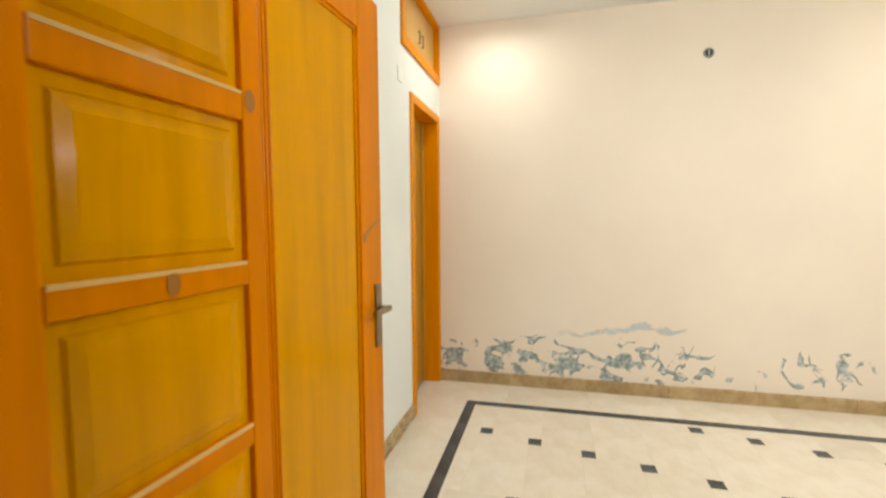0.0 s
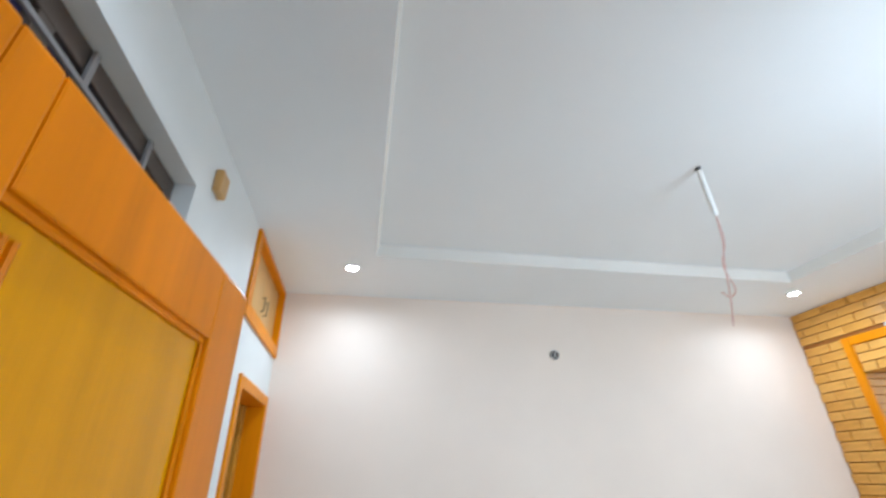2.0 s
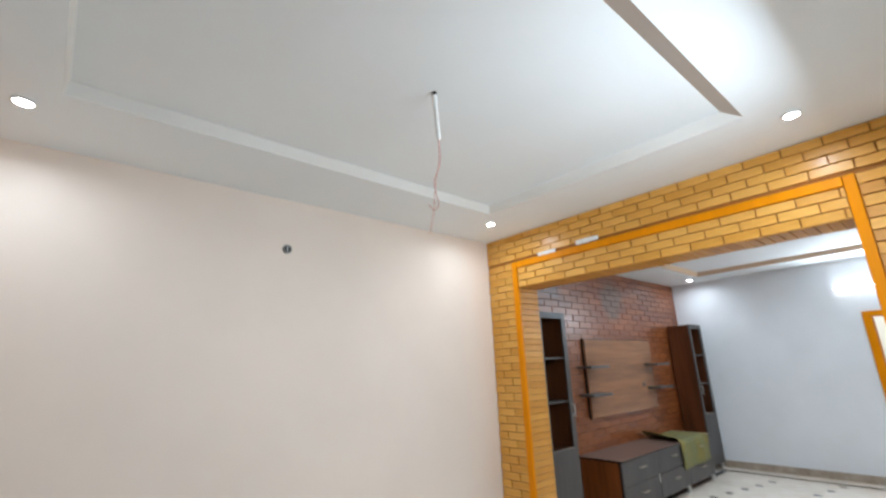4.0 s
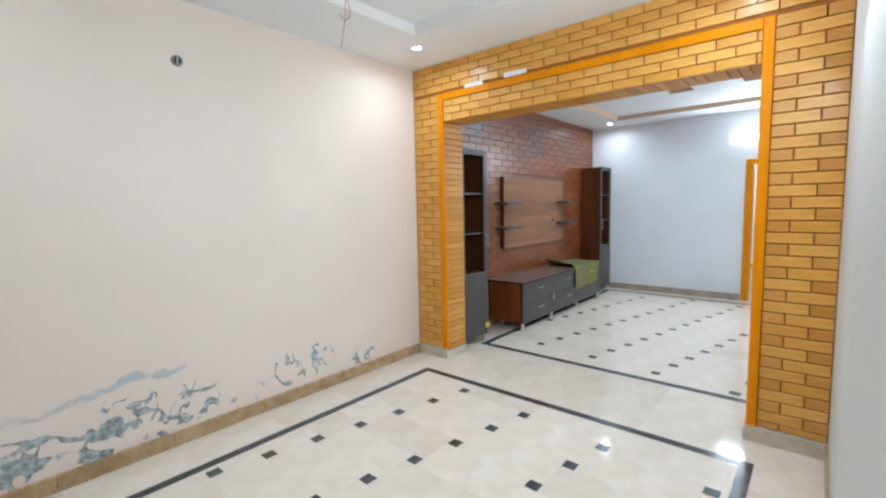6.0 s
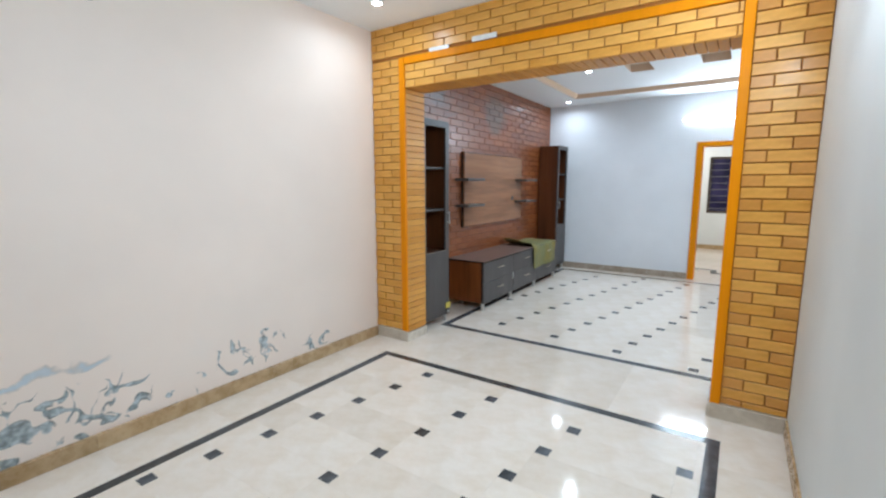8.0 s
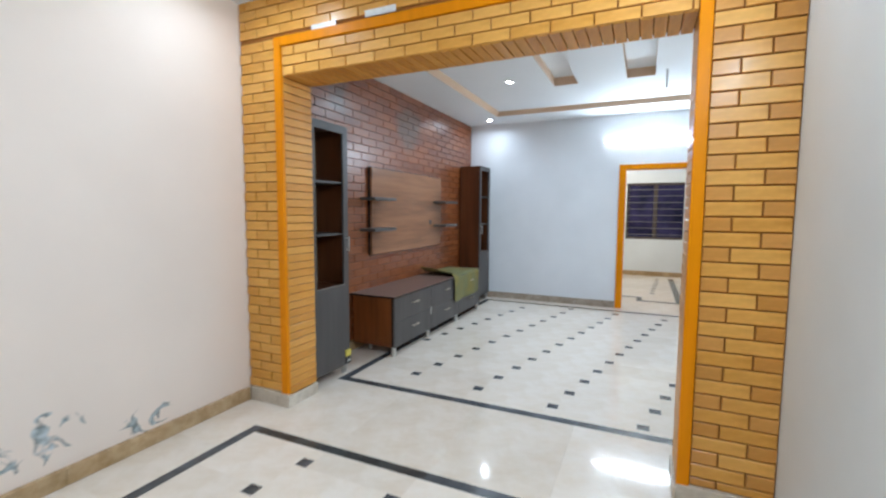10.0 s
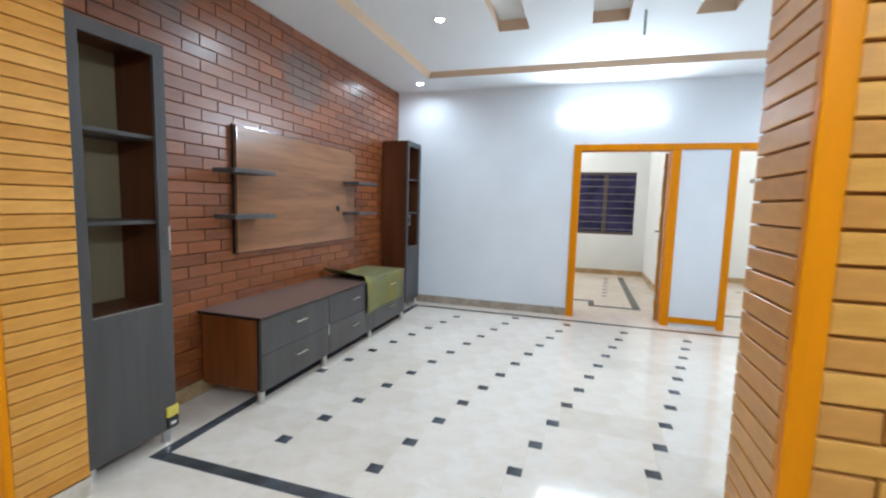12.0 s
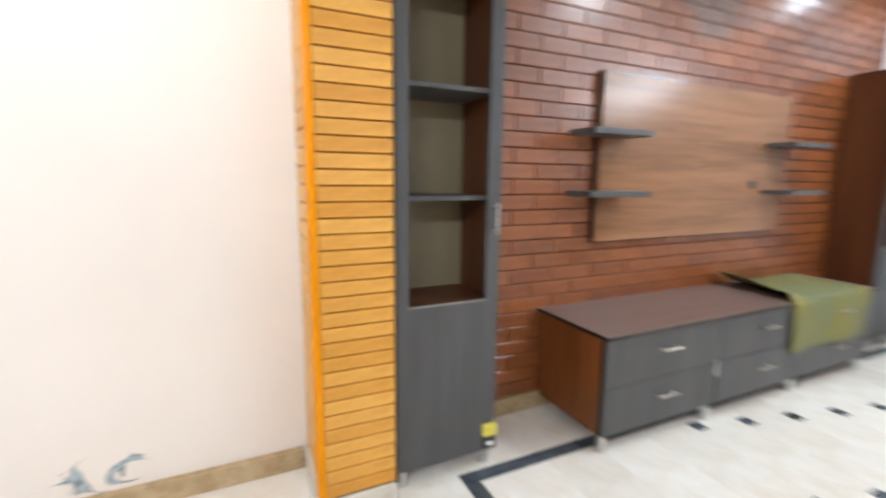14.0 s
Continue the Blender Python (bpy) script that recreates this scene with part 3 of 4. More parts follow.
def brick_mesh(w, h, d, material, chamfer=0.0022):
    key = (round(w, 3), round(h, 3), round(d, 3), material.name)
    if key not in brick_meshes:
        a, b, c = w / 2, h / 2, chamfer
        vs = [(-a, -b, 0), (a, -b, 0), (a, b, 0), (-a, b, 0), (-a, -b, d - c), (a, -b, d - c), (a, b, d - c), (-a, b, d - c),
              (-a + c, -b + c, d), (a - c, -b + c, d), (a - c, b - c, d), (-a + c, b - c, d)]
        fs = [(8, 9, 10, 11)]
        for k in range(4):
            n = (k + 1) % 4
            fs += [(k, n, n + 4, k + 4), (k + 4, n + 4, n + 8, k + 8)]
        me = bpy.data.meshes.new("brick")
        me.from_pydata(vs, [], fs)
        me.materials.append(material)
        brick_meshes[key] = me
    return brick_meshes[key]


def frame_of(u, v, n, o):
    m = Matrix.Identity(4)
    for k, c in enumerate((u, v, n, o)):
        for r in range(3):
            m[r][k] = c[r]
    return m


def brick_spans(u0, u1, v0, v1, length, course, start, first_row, joint):
    rows = round((v1 - v0) / course)
    c = (v1 - v0) / max(rows, 1)
    for r in range(rows):
        s = start + (length / 2 if (r + first_row) % 2 else 0)
        k = math.floor((u0 - s) / length)
        while s + k * length < u1 - 1e-6:
            a, b = max(u0, s + k * length), min(u1, s + (k + 1) * length)
            k += 1
            if b - a > 0.02:
                yield a + joint / 2, b - joint / 2, v0 + r * c + joint / 2, v0 + (r + 1) * c - joint / 2


def clad(parent, name, origin, u, v, n, spans, material, d):
    for a, b, e, f in spans:
        ob = new(name, brick_mesh(b - a, f - e, d, material))
        o = Vector(origin) + Vector(u) * ((a + b) / 2) + Vector(v) * ((e + f) / 2) + Vector(n) * random.uniform(-0.0008, 0.0008)
        ob.matrix_world = frame_of(u, v, n, o)
        ob.parent = parent


# front room: yellow brick tiles, wood trim and marble feet of the wide opening
wall_brick = bpy.data.objects["wall_brick"]
COURSE, LENGTH, STRIP = 0.0699, 0.215, 0.057
FOOT, TRIM_TOP = 0.10, 2.612
JOINT_S = 0.145     # height of the first joint on the south pier
BACK = BRICK_W + 0.015
TRIM_N, TRIM_S = OPEN_N + 0.06, OPEN_S - 0.057
WESTWARD = ((0, -1, 0), (0, 0, 1), (-1, 0, 0))


def face(y_high, y_low, z0, z1, start, first_row, length=LENGTH):
    return brick_spans(-y_high, -y_low, z0, z1, length, COURSE, start, first_row, 0.008)


for spans in (face(NORTH, TRIM_N, FOOT, TRIM_TOP, -TRIM_N, 0), face(TRIM_S, SOUTH, JOINT_S, TRIM_TOP, -TRIM_S, 0, 0.2293), face(TRIM_S, SOUTH, FOOT, JOINT_S, -TRIM_S, 1, 0.2293),
              face(NORTH, SOUTH, TRIM_TOP, 2.638, -TRIM_N + 0.05, 1), face(NORTH, SOUTH, 2.638, TOP1, -TRIM_N + 0.05, 0), face(OPEN_N, OPEN_S, OPEN_T, TRIM_TOP - 0.062, -OPEN_N, 1)):
    spans = list(spans)
    short = [q for q in spans if q[1] - q[0] <= 0.14 and q[0] > -TRIM_S - 0.01]     # the half bricks of the south pier are browner
    for mat, some in ((BRICK, [q for q in spans if q not in short]), (SHORTBRICK, short)):
        clad(wall_brick, "brick", (BACK, 0, 0), *WESTWARD, some, mat, 0.015)
# wood trim round the opening
trim = thing("opening_trim", "orange varnished wooden trim round the wide brick opening", "trim")
tagged(trim, kind="structure")
part("post", one_box(BRICK_W - 0.014, OPEN_N, FOOT - 0.01, BACK, TRIM_N, TRIM_TOP, 0.006), TRIMWOOD, trim)
part("post", one_box(BRICK_W - 0.014, TRIM_S, FOOT - 0.01, BACK, OPEN_S, TRIM_TOP, 0.006), TRIMWOOD, trim)
part("head_rail", one_box(BRICK_W - 0.014, OPEN_S + 0.0015, TRIM_TOP - 0.062, BACK, OPEN_N - 0.0015, TRIM_TOP, 0.006), TRIMWOOD, trim)
# strips that line the jambs and the underside
DEPTH0, DEPTH1 = BACK + 0.001, BRICK_E - 0.002


def strip_spans(v0, v1, c):
    v = v0
    while v < v1 - 0.01:
        yield DEPTH0, DEPTH1, v + 0.003, min(v + c, v1) - 0.003
        v += c


JF = 0.088
ns = round((OPEN_N - OPEN_S) / 0.062)
clad(wall_brick, "brick_strip", (0, OPEN_N + 0.015, 0), (1, 0, 0), (0, 0, 1), (0, -1, 0), strip_spans(JF, OPEN_T, STRIP), STRIPBRICK, 0.015)
clad(wall_brick, "brick_strip", (0, OPEN_S - 0.015, 0), (1, 0, 0), (0, 0, 1), (0, 1, 0), strip_spans(JF, OPEN_T, STRIP), STRIPBRICK, 0.015)
clad(wall_brick, "brick_strip", (0, 0, OPEN_T + 0.015), (1, 0, 0), (0, 1, 0), (0, 0, -1), strip_spans(OPEN_S, OPEN_N, (OPEN_N - OPEN_S) / ns), STRIPBRICK, 0.015)
# marble feet of the two piers
feet = tagged(new("pier_plinth"), "beige marble plinth slabs round the brick piers", "plinth", kind="structure")
for y0, y1 in ((OPEN_N + 0.001, NORTH - 0.032), (SOUTH + 0.002, OPEN_S - 0.001)):
    part("skirting_tile", one_box(BRICK_W - 0.02, y0, 0, BACK, y1, FOOT, 0.004), PLINTH, feet)
part("skirting_tile", one_box(BRICK_W - 0.02, OPEN_N - 0.012, 0, BRICK_E, OPEN_N + 0.0005, 0.086, 0.004), PLINTH, feet)
part("skirting_tile", one_box(BRICK_W - 0.02, OPEN_S - 0.0005, 0, BRICK_E, OPEN_S + 0.012, 0.086, 0.004), PLINTH, feet)
# paper strips stuck on the head
for y0, y1, z in ((2.62, 2.84, 2.640), (3.06, 3.26, 2.622)):
    tagged(part("paper_strip", one_box(BRICK_W - 0.006, y0, z - 0.018, BRICK_W - 0.003, y1, z + 0.022), WHITEPLASTIC), "narrow white paper strip stuck to the brick head", "paper strip", "paper strips on the bricks")

# lounge: dark red brick tiles on the north wall
wall_ln = bpy.data.objects["wall_lounge_north"]
allspans = list(brick_spans(BRICK_E, EAST, 0.10, TOP2, 0.283, 0.081, 4.51, 0, 0.0055))
near = [s for s in allspans if 4.4 < s[0] and s[1] < 7.95]
near.sort(key=lambda s: s[0])
near = near[:300]
picked = set(near)
clad(wall_ln, "brick", (0, NORTH + 0.012, 0), (1, 0, 0), (0, 0, 1), (0, -1, 0), near, REDBRICK, 0.012)
vs, fs = [], []
for a, b, e, f in allspans:
    if (a, b, e, f) in picked:
        continue
    i, y0, y1, c = len(vs), NORTH + 0.012, NORTH, 0.002
    vs += [(a, y0, e), (b, y0, e), (b, y0, f), (a, y0, f), (a + c, y1, e + c), (b - c, y1, e + c), (b - c, y1, f - c), (a + c, y1, f - c)]
    fs += [(i + 4, i + 5, i + 6, i + 7)] + [(i + k, i + (k + 1) % 4, i + (k + 1) % 4 + 4, i + k + 4) for k in range(4)]
me = bpy.data.meshes.new("brick_rest")
me.from_pydata(vs, [], fs)
me.materials.append(REDBRICK_REST)
rest = new("brick_rest", me)
rest.parent = wall_ln
tagged(rest, "dark red brick tiles", kind="stuff")


# ---------- doors and frames ----------
def door_frame(name, label, normal, w0, w1, u0, u1, top, t=0.07, cut=0.09):
    """A frame of two posts and a head round an opening u0..u1 up to top, standing proud of the wall on both sides."""
    fr = thing(name, label, "door frame")
    tagged(fr, kind="structure")

    def bar(nm, a, b, z0, z1):
        part(nm, one_box(w0, a, z0, w1, b, z1, 0.006) if normal == "x" else one_box(a, w0, z0, b, w1, z1, 0.006), TRIMWOOD, fr)
    bar("post", u0, u0 + t, 0, top)
    bar("post", u1 - t, u1, 0, top)
    bar("head", u0 + t + 0.001, u1 - t - 0.001, top - cut, top)
    return fr


# entrance door, standing open into the front room
door_frame("door_1", "orange varnished wooden frame of the entrance doorway", "y", SOUTH - 0.235, SOUTH + 0.012, -0.30, 0.838, 2.19)
LEAF_W, LEAF_H, T = 1.12, 2.04, 0.04
leaf = thing("entrance_door_leaf", "varnished orange pine door with stacked raised panels, standing open", "door",
             pose(-0.188, 0.645, 0.012, 0, 0, 90 - 3.95))
ST = [(0.0, 0.135), (0.496, 0.55), (0.98, LEAF_W)]
for a, b in ST:
    part("stile", one_box(a, -T / 2, 0, b, T / 2, LEAF_H, 0.005), DOORWOOD, leaf)
RAILS = [(0.0, 0.24), (0.533, 0.582), (0.873, 0.92), (1.211, 1.26), (1.541, 1.599), (1.915, LEAF_H)]
for a, b in RAILS:
    part("rail", one_box(0.1355, -T / 2, a, 0.4955, T / 2, b, 0.004), DOORWOOD, leaf)
for a, b in (RAILS[0], RAILS[-1]):
    part("rail", one_box(0.5505, -T / 2, a, 0.9795, T / 2, b, 0.004), DOORWOOD, leaf)


def raised_panel(u0, u1, v0, v1):
    """A panel with a flat rim, a sloped border and a raised field on both faces."""
    bm = bmesh.new()
    for s in (-1, 1):
        loops = []
        for inset, w in ((0.0, 0.006), (0.022, 0.006), (0.028, 0.012), (0.05, 0.0165)):
            loops.append([bm.verts.new((u, s * w, v)) for u, v in ((u0 + inset, v0 + inset), (u1 - inset, v0 + inset), (u1 - inset, v1 - inset), (u0 + inset, v1 - inset))])
        for p, q in zip(loops, loops[1:]):
            for k in range(4):
                bm.faces.new([p[k], p[(k + 1) % 4], q[(k + 1) % 4], q[k]])
        bm.faces.new(loops[-1])
    return bm


for (_, a), (b, _) in zip(RAILS, RAILS[1:]):
    part("raised_panel", raised_panel(0.135, 0.496, a, b), DOORPANEL, leaf)
# the gleam on each rail's bevel, laid on as a pale strip
for (_, a), r in zip(RAILS, RAILS[1:]):
    part("worn_edge", one_box(0.138, -T / 2 - 0.0012, a - 0.0075, 0.494, -T / 2 + 0.004, a + 0.0008, 0.001), EDGE_SHINE, leaf, "pale strip painted as the highlight on the rail's edge")
part("flat_panel", one_box(0.549, -0.009, 0.235, 0.981, 0.009, 1.925), DOORPANEL, leaf, "tall plain panel")
for k in range(3):
    part("bead", rod(bmesh.new(), (0.562 + k * 0.012, -0.009, 0.262), (0.562 + k * 0.012, -0.009, 1.885), 0.0048, 8), DOORWOOD, leaf)
for nm, bx in (("bead", (0.552, -0.014, 1.905, 0.978, -0.009, 1.919)), ("bead", (0.966, -0.014, 0.245, 0.979, -0.009, 1.905))):
    part(nm, one_box(*bx, 0.003), DOORWOOD, leaf)
for k, (u, v, r) in enumerate(((0.515, 1.584, 0.019), (0.322, 1.236, 0.017))):
    bm = bmesh.new()
    bmesh.ops.create_circle(bm, cap_ends=True, segments=20, radius=r, matrix=pose(u, -T / 2 - 0.0012, v, 90) @ Matrix.Diagonal((0.8, 1.2, 1, 1)))
    part("knot", bm, plain("pine_knot", (0.38, 0.14, 0.010), 0.35) if k == 0 else bpy.data.materials["pine_knot"], leaf, "dark wood knot")
for u, v, a, b, turn in ((1.045, 1.317, 0.06, 0.006, 27), (1.0, 1.285, 0.012, 0.014, 0)):
    bm = bmesh.new()
    bmesh.ops.create_circle(bm, cap_ends=True, segments=20, radius=1.0, matrix=pose(u, -T / 2 - 0.0012, v, 90) @ Matrix.Rotation(radians(turn), 4, "Z") @ Matrix.Diagonal((a, b, 1, 1)))
    part("knot", bm, bpy.data.materials["pine_knot"], leaf, "dark streak by a knot")
for s in (-1, 1):
    plate = part("lock_plate", one_box(1.06, s * (T / 2 + 0.004) - 0.004, 0.92, 1.10, s * (T / 2 + 0.004) + 0.004, 1.13, 0.003), BRASS, leaf, "dull bronze lock plate")
    bm = bmesh.new()
    rod(bm, (1.08, s * T / 2, 1.05), (1.08, s * (T / 2 + 0.05), 1.05), 0.009, 12)
    box(bm, 0.98, s * (T / 2 + 0.042) - 0.007, 1.04, 1.09, s * (T / 2 + 0.042) + 0.007, 1.059, 0.004)
    part("lever", bm, BRASS, plate, "bronze lever handle")

# west doorway with its closed door set back in the wall
door_frame("door_2", "orange wooden frame of the west doorway", "x", WEST - 0.205, WEST + 0.014, 3.165, 3.915, 2.185, 0.06, 0.06)
inner = thing("door_leaf", "closed brown wooden flush door set back in the west doorway", "door", Matrix.Translation((WEST - 0.145, 3.227, 0.03)))
part("panel", one_box(0, 0, 0, 0.035, 0.626, 2.09, 0.004), DARKDOOR, inner)
for u in (0.0, 0.30, 0.55):
    part("batten", one_box(0.0352, u, 0.0, 0.05, u + 0.075, 2.09, 0.003), DARKDOOR, inner)

# loft cupboard above the west doorway, let into the wall
loft = thing("loft_cupboard", "pale wooden loft cupboard with two small doors under the ceiling", "cupboard", Matrix.Translation((WEST, 3.005, 2.432)))
LH = TOP1 - 2.432 - 0.002
part("frame_bottom", one_box(-0.1, 0, 0, 0.018, 0.918, 0.07, 0.004), TRIMWOOD, loft)
part("frame_side", one_box(-0.1, 0, 0.0705, 0.018, 0.07, LH, 0.004), TRIMWOOD, loft)
part("frame_side", one_box(-0.1, 0.885, 0.0705, 0.018, 0.918, LH, 0.004), TRIMWOOD, loft)
part("frame_top", one_box(-0.1, 0.0705, LH - 0.03, 0.018, 0.8845, LH, 0.004), TRIMWOOD, loft)
part("carcass_back", one_box(-0.19, 0.07, 0.071, -0.17, 0.88, LH, 0), LOFTWOOD, loft)
for a, b, hy in ((0.073, 0.475, 0.435), (0.479, 0.882, 0.52)):
    dr = part("cupboard_door", one_box(-0.045, a, 0.074, -0.024, b, LH - 0.033, 0.004), LOFTWOOD, loft)
    bm = bmesh.new()
    rod(bm, (-0.024, hy, 0.16), (-0.004, hy, 0.16), 0.004, 8)
    rod(bm, (-0.024, hy, 0.24), (-0.004, hy, 0.24), 0.004, 8)
    rod(bm, (-0.004, hy, 0.155), (-0.004, hy, 0.245), 0.005, 8)
    part("handle", bm, BRASS, dr, "small curved metal handle")

# high window in the west wall: brown frame, iron grill, night outside
win = thing("window_1", "brown framed window with an iron grill, dark night outside", "window", Matrix.Translation((WEST - 0.115, 0.90, 1.05)))
tagged(win, kind="structure")
WW, WH = 1.29, 1.55
for bx in ((0, 0, 0, 0.05, 0.05, WH), (0, WW - 0.05, 0, 0.05, WW, WH), (0, 0.0505, 0, 0.05, WW - 0.0505, 0.05), (0, 0.0505, WH - 0.065, 0.05, WW - 0.0505, WH), (0.002, WW / 2 - 0.025, 0.0505, 0.048, WW / 2 + 0.025, WH - 0.0505)):
    part("window_frame", one_box(*bx, 0.004), BRONZEALU, win)
for a, b in ((0.05, WW / 2 - 0.025), (WW / 2 + 0.025, WW - 0.05)):
    part("pane", one_box(0.012, a, 0.05, 0.018, b, WH - 0.05), NIGHTGLASS, win)
for k in range(4):
    y = 0.16 + k * 0.30
    part("grill_bar", one_box(0.056, y, 0.01, 0.066, y + 0.018, WH - 0.01, 0.002), GRILL, win)
for k in range(9):
    z = 0.10 + k * 0.165
    part("grill_bar", one_box(0.067, 0.01, z, 0.077, WW - 0.01, z + 0.014, 0.002), GRILL, win)

# wooden block on the west wall, pipe mouth on the north wall
tagged(part("wooden_block", one_box(WEST, 2.308, 2.668, WEST + 0.03, 2.388, 2.76, 0.006), LOFTWOOD), "small brown wooden block fixed high on the white wall", "wooden block")
pipe = thing("conduit_outlet", "round grey conduit outlet set in the cream wall", "conduit outlet", pose(1.535, NORTH, 2.512, 90))
bm = bmesh.new()
bmesh.ops.create_cone(bm, cap_ends=False, segments=24, radius1=0.036, radius2=0.032, depth=0.014, matrix=Matrix.Translation((0, 0, 0.007)))
bmesh.ops.create_cone(bm, cap_ends=False, segments=24, radius1=0.024, radius2=0.026, depth=0.013, matrix=Matrix.Translation((0, 0, 0.007)))
es = [e for e in bm.edges if all(v.co.z > 0.0125 for v in e.verts)]
bmesh.ops.bridge_loops(bm, edges=es)
part("rim", bm, GREYPLASTIC, pipe)
part("plug", rod(bmesh.new(), (0, 0, 0.001), (0, 0, 0.006), 0.0245, 20), BLACKPLASTIC, pipe, "black plug")
part("screw", one_box(-0.003, -0.02, 0.006, 0.003, 0.02, 0.012), STEEL, pipe)

# ceiling fan hook and its wire
hook = thing("fan_hook", "white plastic conduit hanging from the ceiling with loose pink wires", "fan hook", Matrix.Translation((1.61, 2.265, 2.972)))
part("ceiling_plate", rod(bmesh.new(), (0, 0, -0.012), (0, 0, 0), 0.013, 16), BLACKPLASTIC, hook)
part("conduit", rod(bmesh.new(), (0, 0, -0.012), (0.07, 0.06, -0.215), 0.012, 14), WHITEPLASTIC, hook)
for k, (dx, dy) in enumerate(((0.0, 0.0), (0.014, 0.006))):
    cu = bpy.data.curves.new("wire", "CURVE")
    cu.dimensions, cu.bevel_depth, cu.bevel_resolution = "3D", 0.0022, 2
    sp = cu.splines.new("BEZIER")
    pts = [(0.07, 0.06, -0.21), (0.10 + dx, 0.10 + dy, -0.32), (0.09 - dx, 0.12 - dy, -0.43), (0.11 + dx, 0.165 + dy, -0.56), (0.10, 0.19 + dy, -0.69 + 0.16 * k)]
    sp.bezier_points.add(len(pts) - 1)
    for bp, c in zip(sp.bezier_points, pts):
        bp.co, bp.handle_left_type, bp.handle_right_type = c, "AUTO", "AUTO"
    cu.materials.append(WIRE)
    w = new("wire", cu)
    w.parent = hook

# small plate by the west doorway
tagged(part("wall_plate", one_box(WEST, 2.93, 2.19, WEST + 0.008, 3.01, 2.28, 0.002), WHITEPLASTIC), "small blank white plastic plate on the white wall", "wall plate")

# switch board on the south wall
sw = thing("switch_board", "white plastic switch board with a fan speed knob", "switch board", Matrix.Translation((0.895, SOUTH, 1.33)))
part("plate", one_box(-0.05, 0, -0.07, 0.045, 0.008, 0.05, 0.003), WHITEPLASTIC, sw)
part("knob", rod(bmesh.new(), (0.012, 0.008, 0.02), (0.012, 0.029, 0.02), 0.012, 14, 0.008), WHITEPLASTIC, sw, "ribbed fan speed knob")
for k in range(2):
    part("switch", one_box(-0.03 + k * 0.035, 0.0085, -0.05, -0.002 + k * 0.035, 0.013, -0.01, 0.002), WHITEPLASTIC, sw)

# ---------- lounge: east doorways ----------
fr = thing("door_3", "orange wooden frame spanning both lounge doorways, with a white panel between", "door frame")
tagged(fr, kind="structure")
X0, X1 = EAST - 0.02, EAST + 0.205
for y0, y1 in ((1.50, 1.59), (0.41, 0.50), (-0.17, -0.09), (-1.13, -1.05)):
    part("post", one_box(X0, y0, 0, X1, y1, 2.06, 0.006), TRIMWOOD, fr)
part("head", one_box(X0, -1.13, 2.0605, X1, 1.59, 2.13, 0.006), TRIMWOOD, fr)
part("bottom_rail", one_box(X0, -0.0895, 0.04, EAST + 0.03, 0.4095, 0.11, 0.006), TRIMWOOD, fr)
part("panel", one_box(EAST - 0.006, -0.089, 0.111, EAST - 0.001, 0.409, 2.06), LOUNGE_WHITE, fr, "plain white panel between the posts")
bed = thing("bedroom_door_leaf", "orange wooden bedroom door standing open into the room", "door", pose(EAST + 0.19, 0.525, 0.01, 0, 0, -8.5))
part("leaf", one_box(0, -0.018, 0, 0.86, 0.018, 2.03, 0.004), DARKDOOR, bed)
for z0, z1 in ((0.12, 0.62), (0.74, 1.28), (1.40, 1.90)):
    part("raised_panel", one_box(0.12, 0.0185, z0, 0.74, 0.026, z1, 0.004), DOORPANEL, bed)
plate = part("lock_plate", one_box(0.79, 0.0185, 0.94, 0.83, 0.024, 1.14, 0.002), BLACKPLASTIC, bed)
bm = bmesh.new()
rod(bm, (0.81, 0.024, 1.06), (0.81, 0.07, 1.06), 0.009, 10)
box(bm, 0.70, 0.058, 1.052, 0.82, 0.072, 1.07, 0.003)
part("lever", bm, BLACKPLASTIC, plate, "black lever handle")
for z in (0.25, 1.0, 1.75):
    part("hinge", rod(bmesh.new(), (-0.008, 0.02, z), (-0.008, 0.02, z + 0.1), 0.008, 8), STEEL, bed)

# barred sliding window of the bedroom
win2 = thing("window_2", "dark sliding window with thin horizontal bars, night outside", "window", Matrix.Translation((FARX + 0.05, 0.40, 0.83)))
tagged(win2, kind="structure")
for bx in ((0, 0, 0, 0.06, 0.05, 1.27), (0, 1.17, 0, 0.06, 1.22, 1.27), (0, 0.0505, 0, 0.06, 1.1695, 0.05), (0, 0.0505, 1.22, 0.06, 1.1695, 1.27), (0.002, 0.58, 0.0505, 0.058, 0.66, 1.2195)):
    part("window_frame", one_box(*bx, 0.004), BRONZEALU, win2)
for a, b in ((0.05, 0.58), (0.66, 1.17)):
    part("pane", one_box(0.03, a, 0.05, 0.036, b, 1.22), NIGHTGLASS, win2)
for k in range(8):
    part("grill_bar", one_box(-0.022, 0.0, 0.10 + k * 0.145, -0.012, 1.22, 0.112 + k * 0.145, 0.002), GRILL, win2)
# small round socket on the second bedroom's wall
tagged(part("wall_socket", rod(bmesh.new(), (FARX, -1.55, 1.95), (FARX - 0.02, -1.55, 1.95), 0.045, 16), GREYPLASTIC), "small round grey socket high on the bedroom wall", "wall socket")
# fan hook of the lounge
tagged(part("ceiling_hook", rod(bmesh.new(), (6.55, 1.07, 2.72), (6.55, 1.07, 2.905), 0.009, 10), GREYPLASTIC), "thin grey fan rod hanging from the lounge ceiling", "fan hook")


# ---------- lounge furniture ----------
def leg(parent, x, y, h, r=0.024):
    return part("leg", rod(bmesh.new(), (x, y, 0), (x, y, h), r, 16), STEEL, parent, "short round steel leg", False)


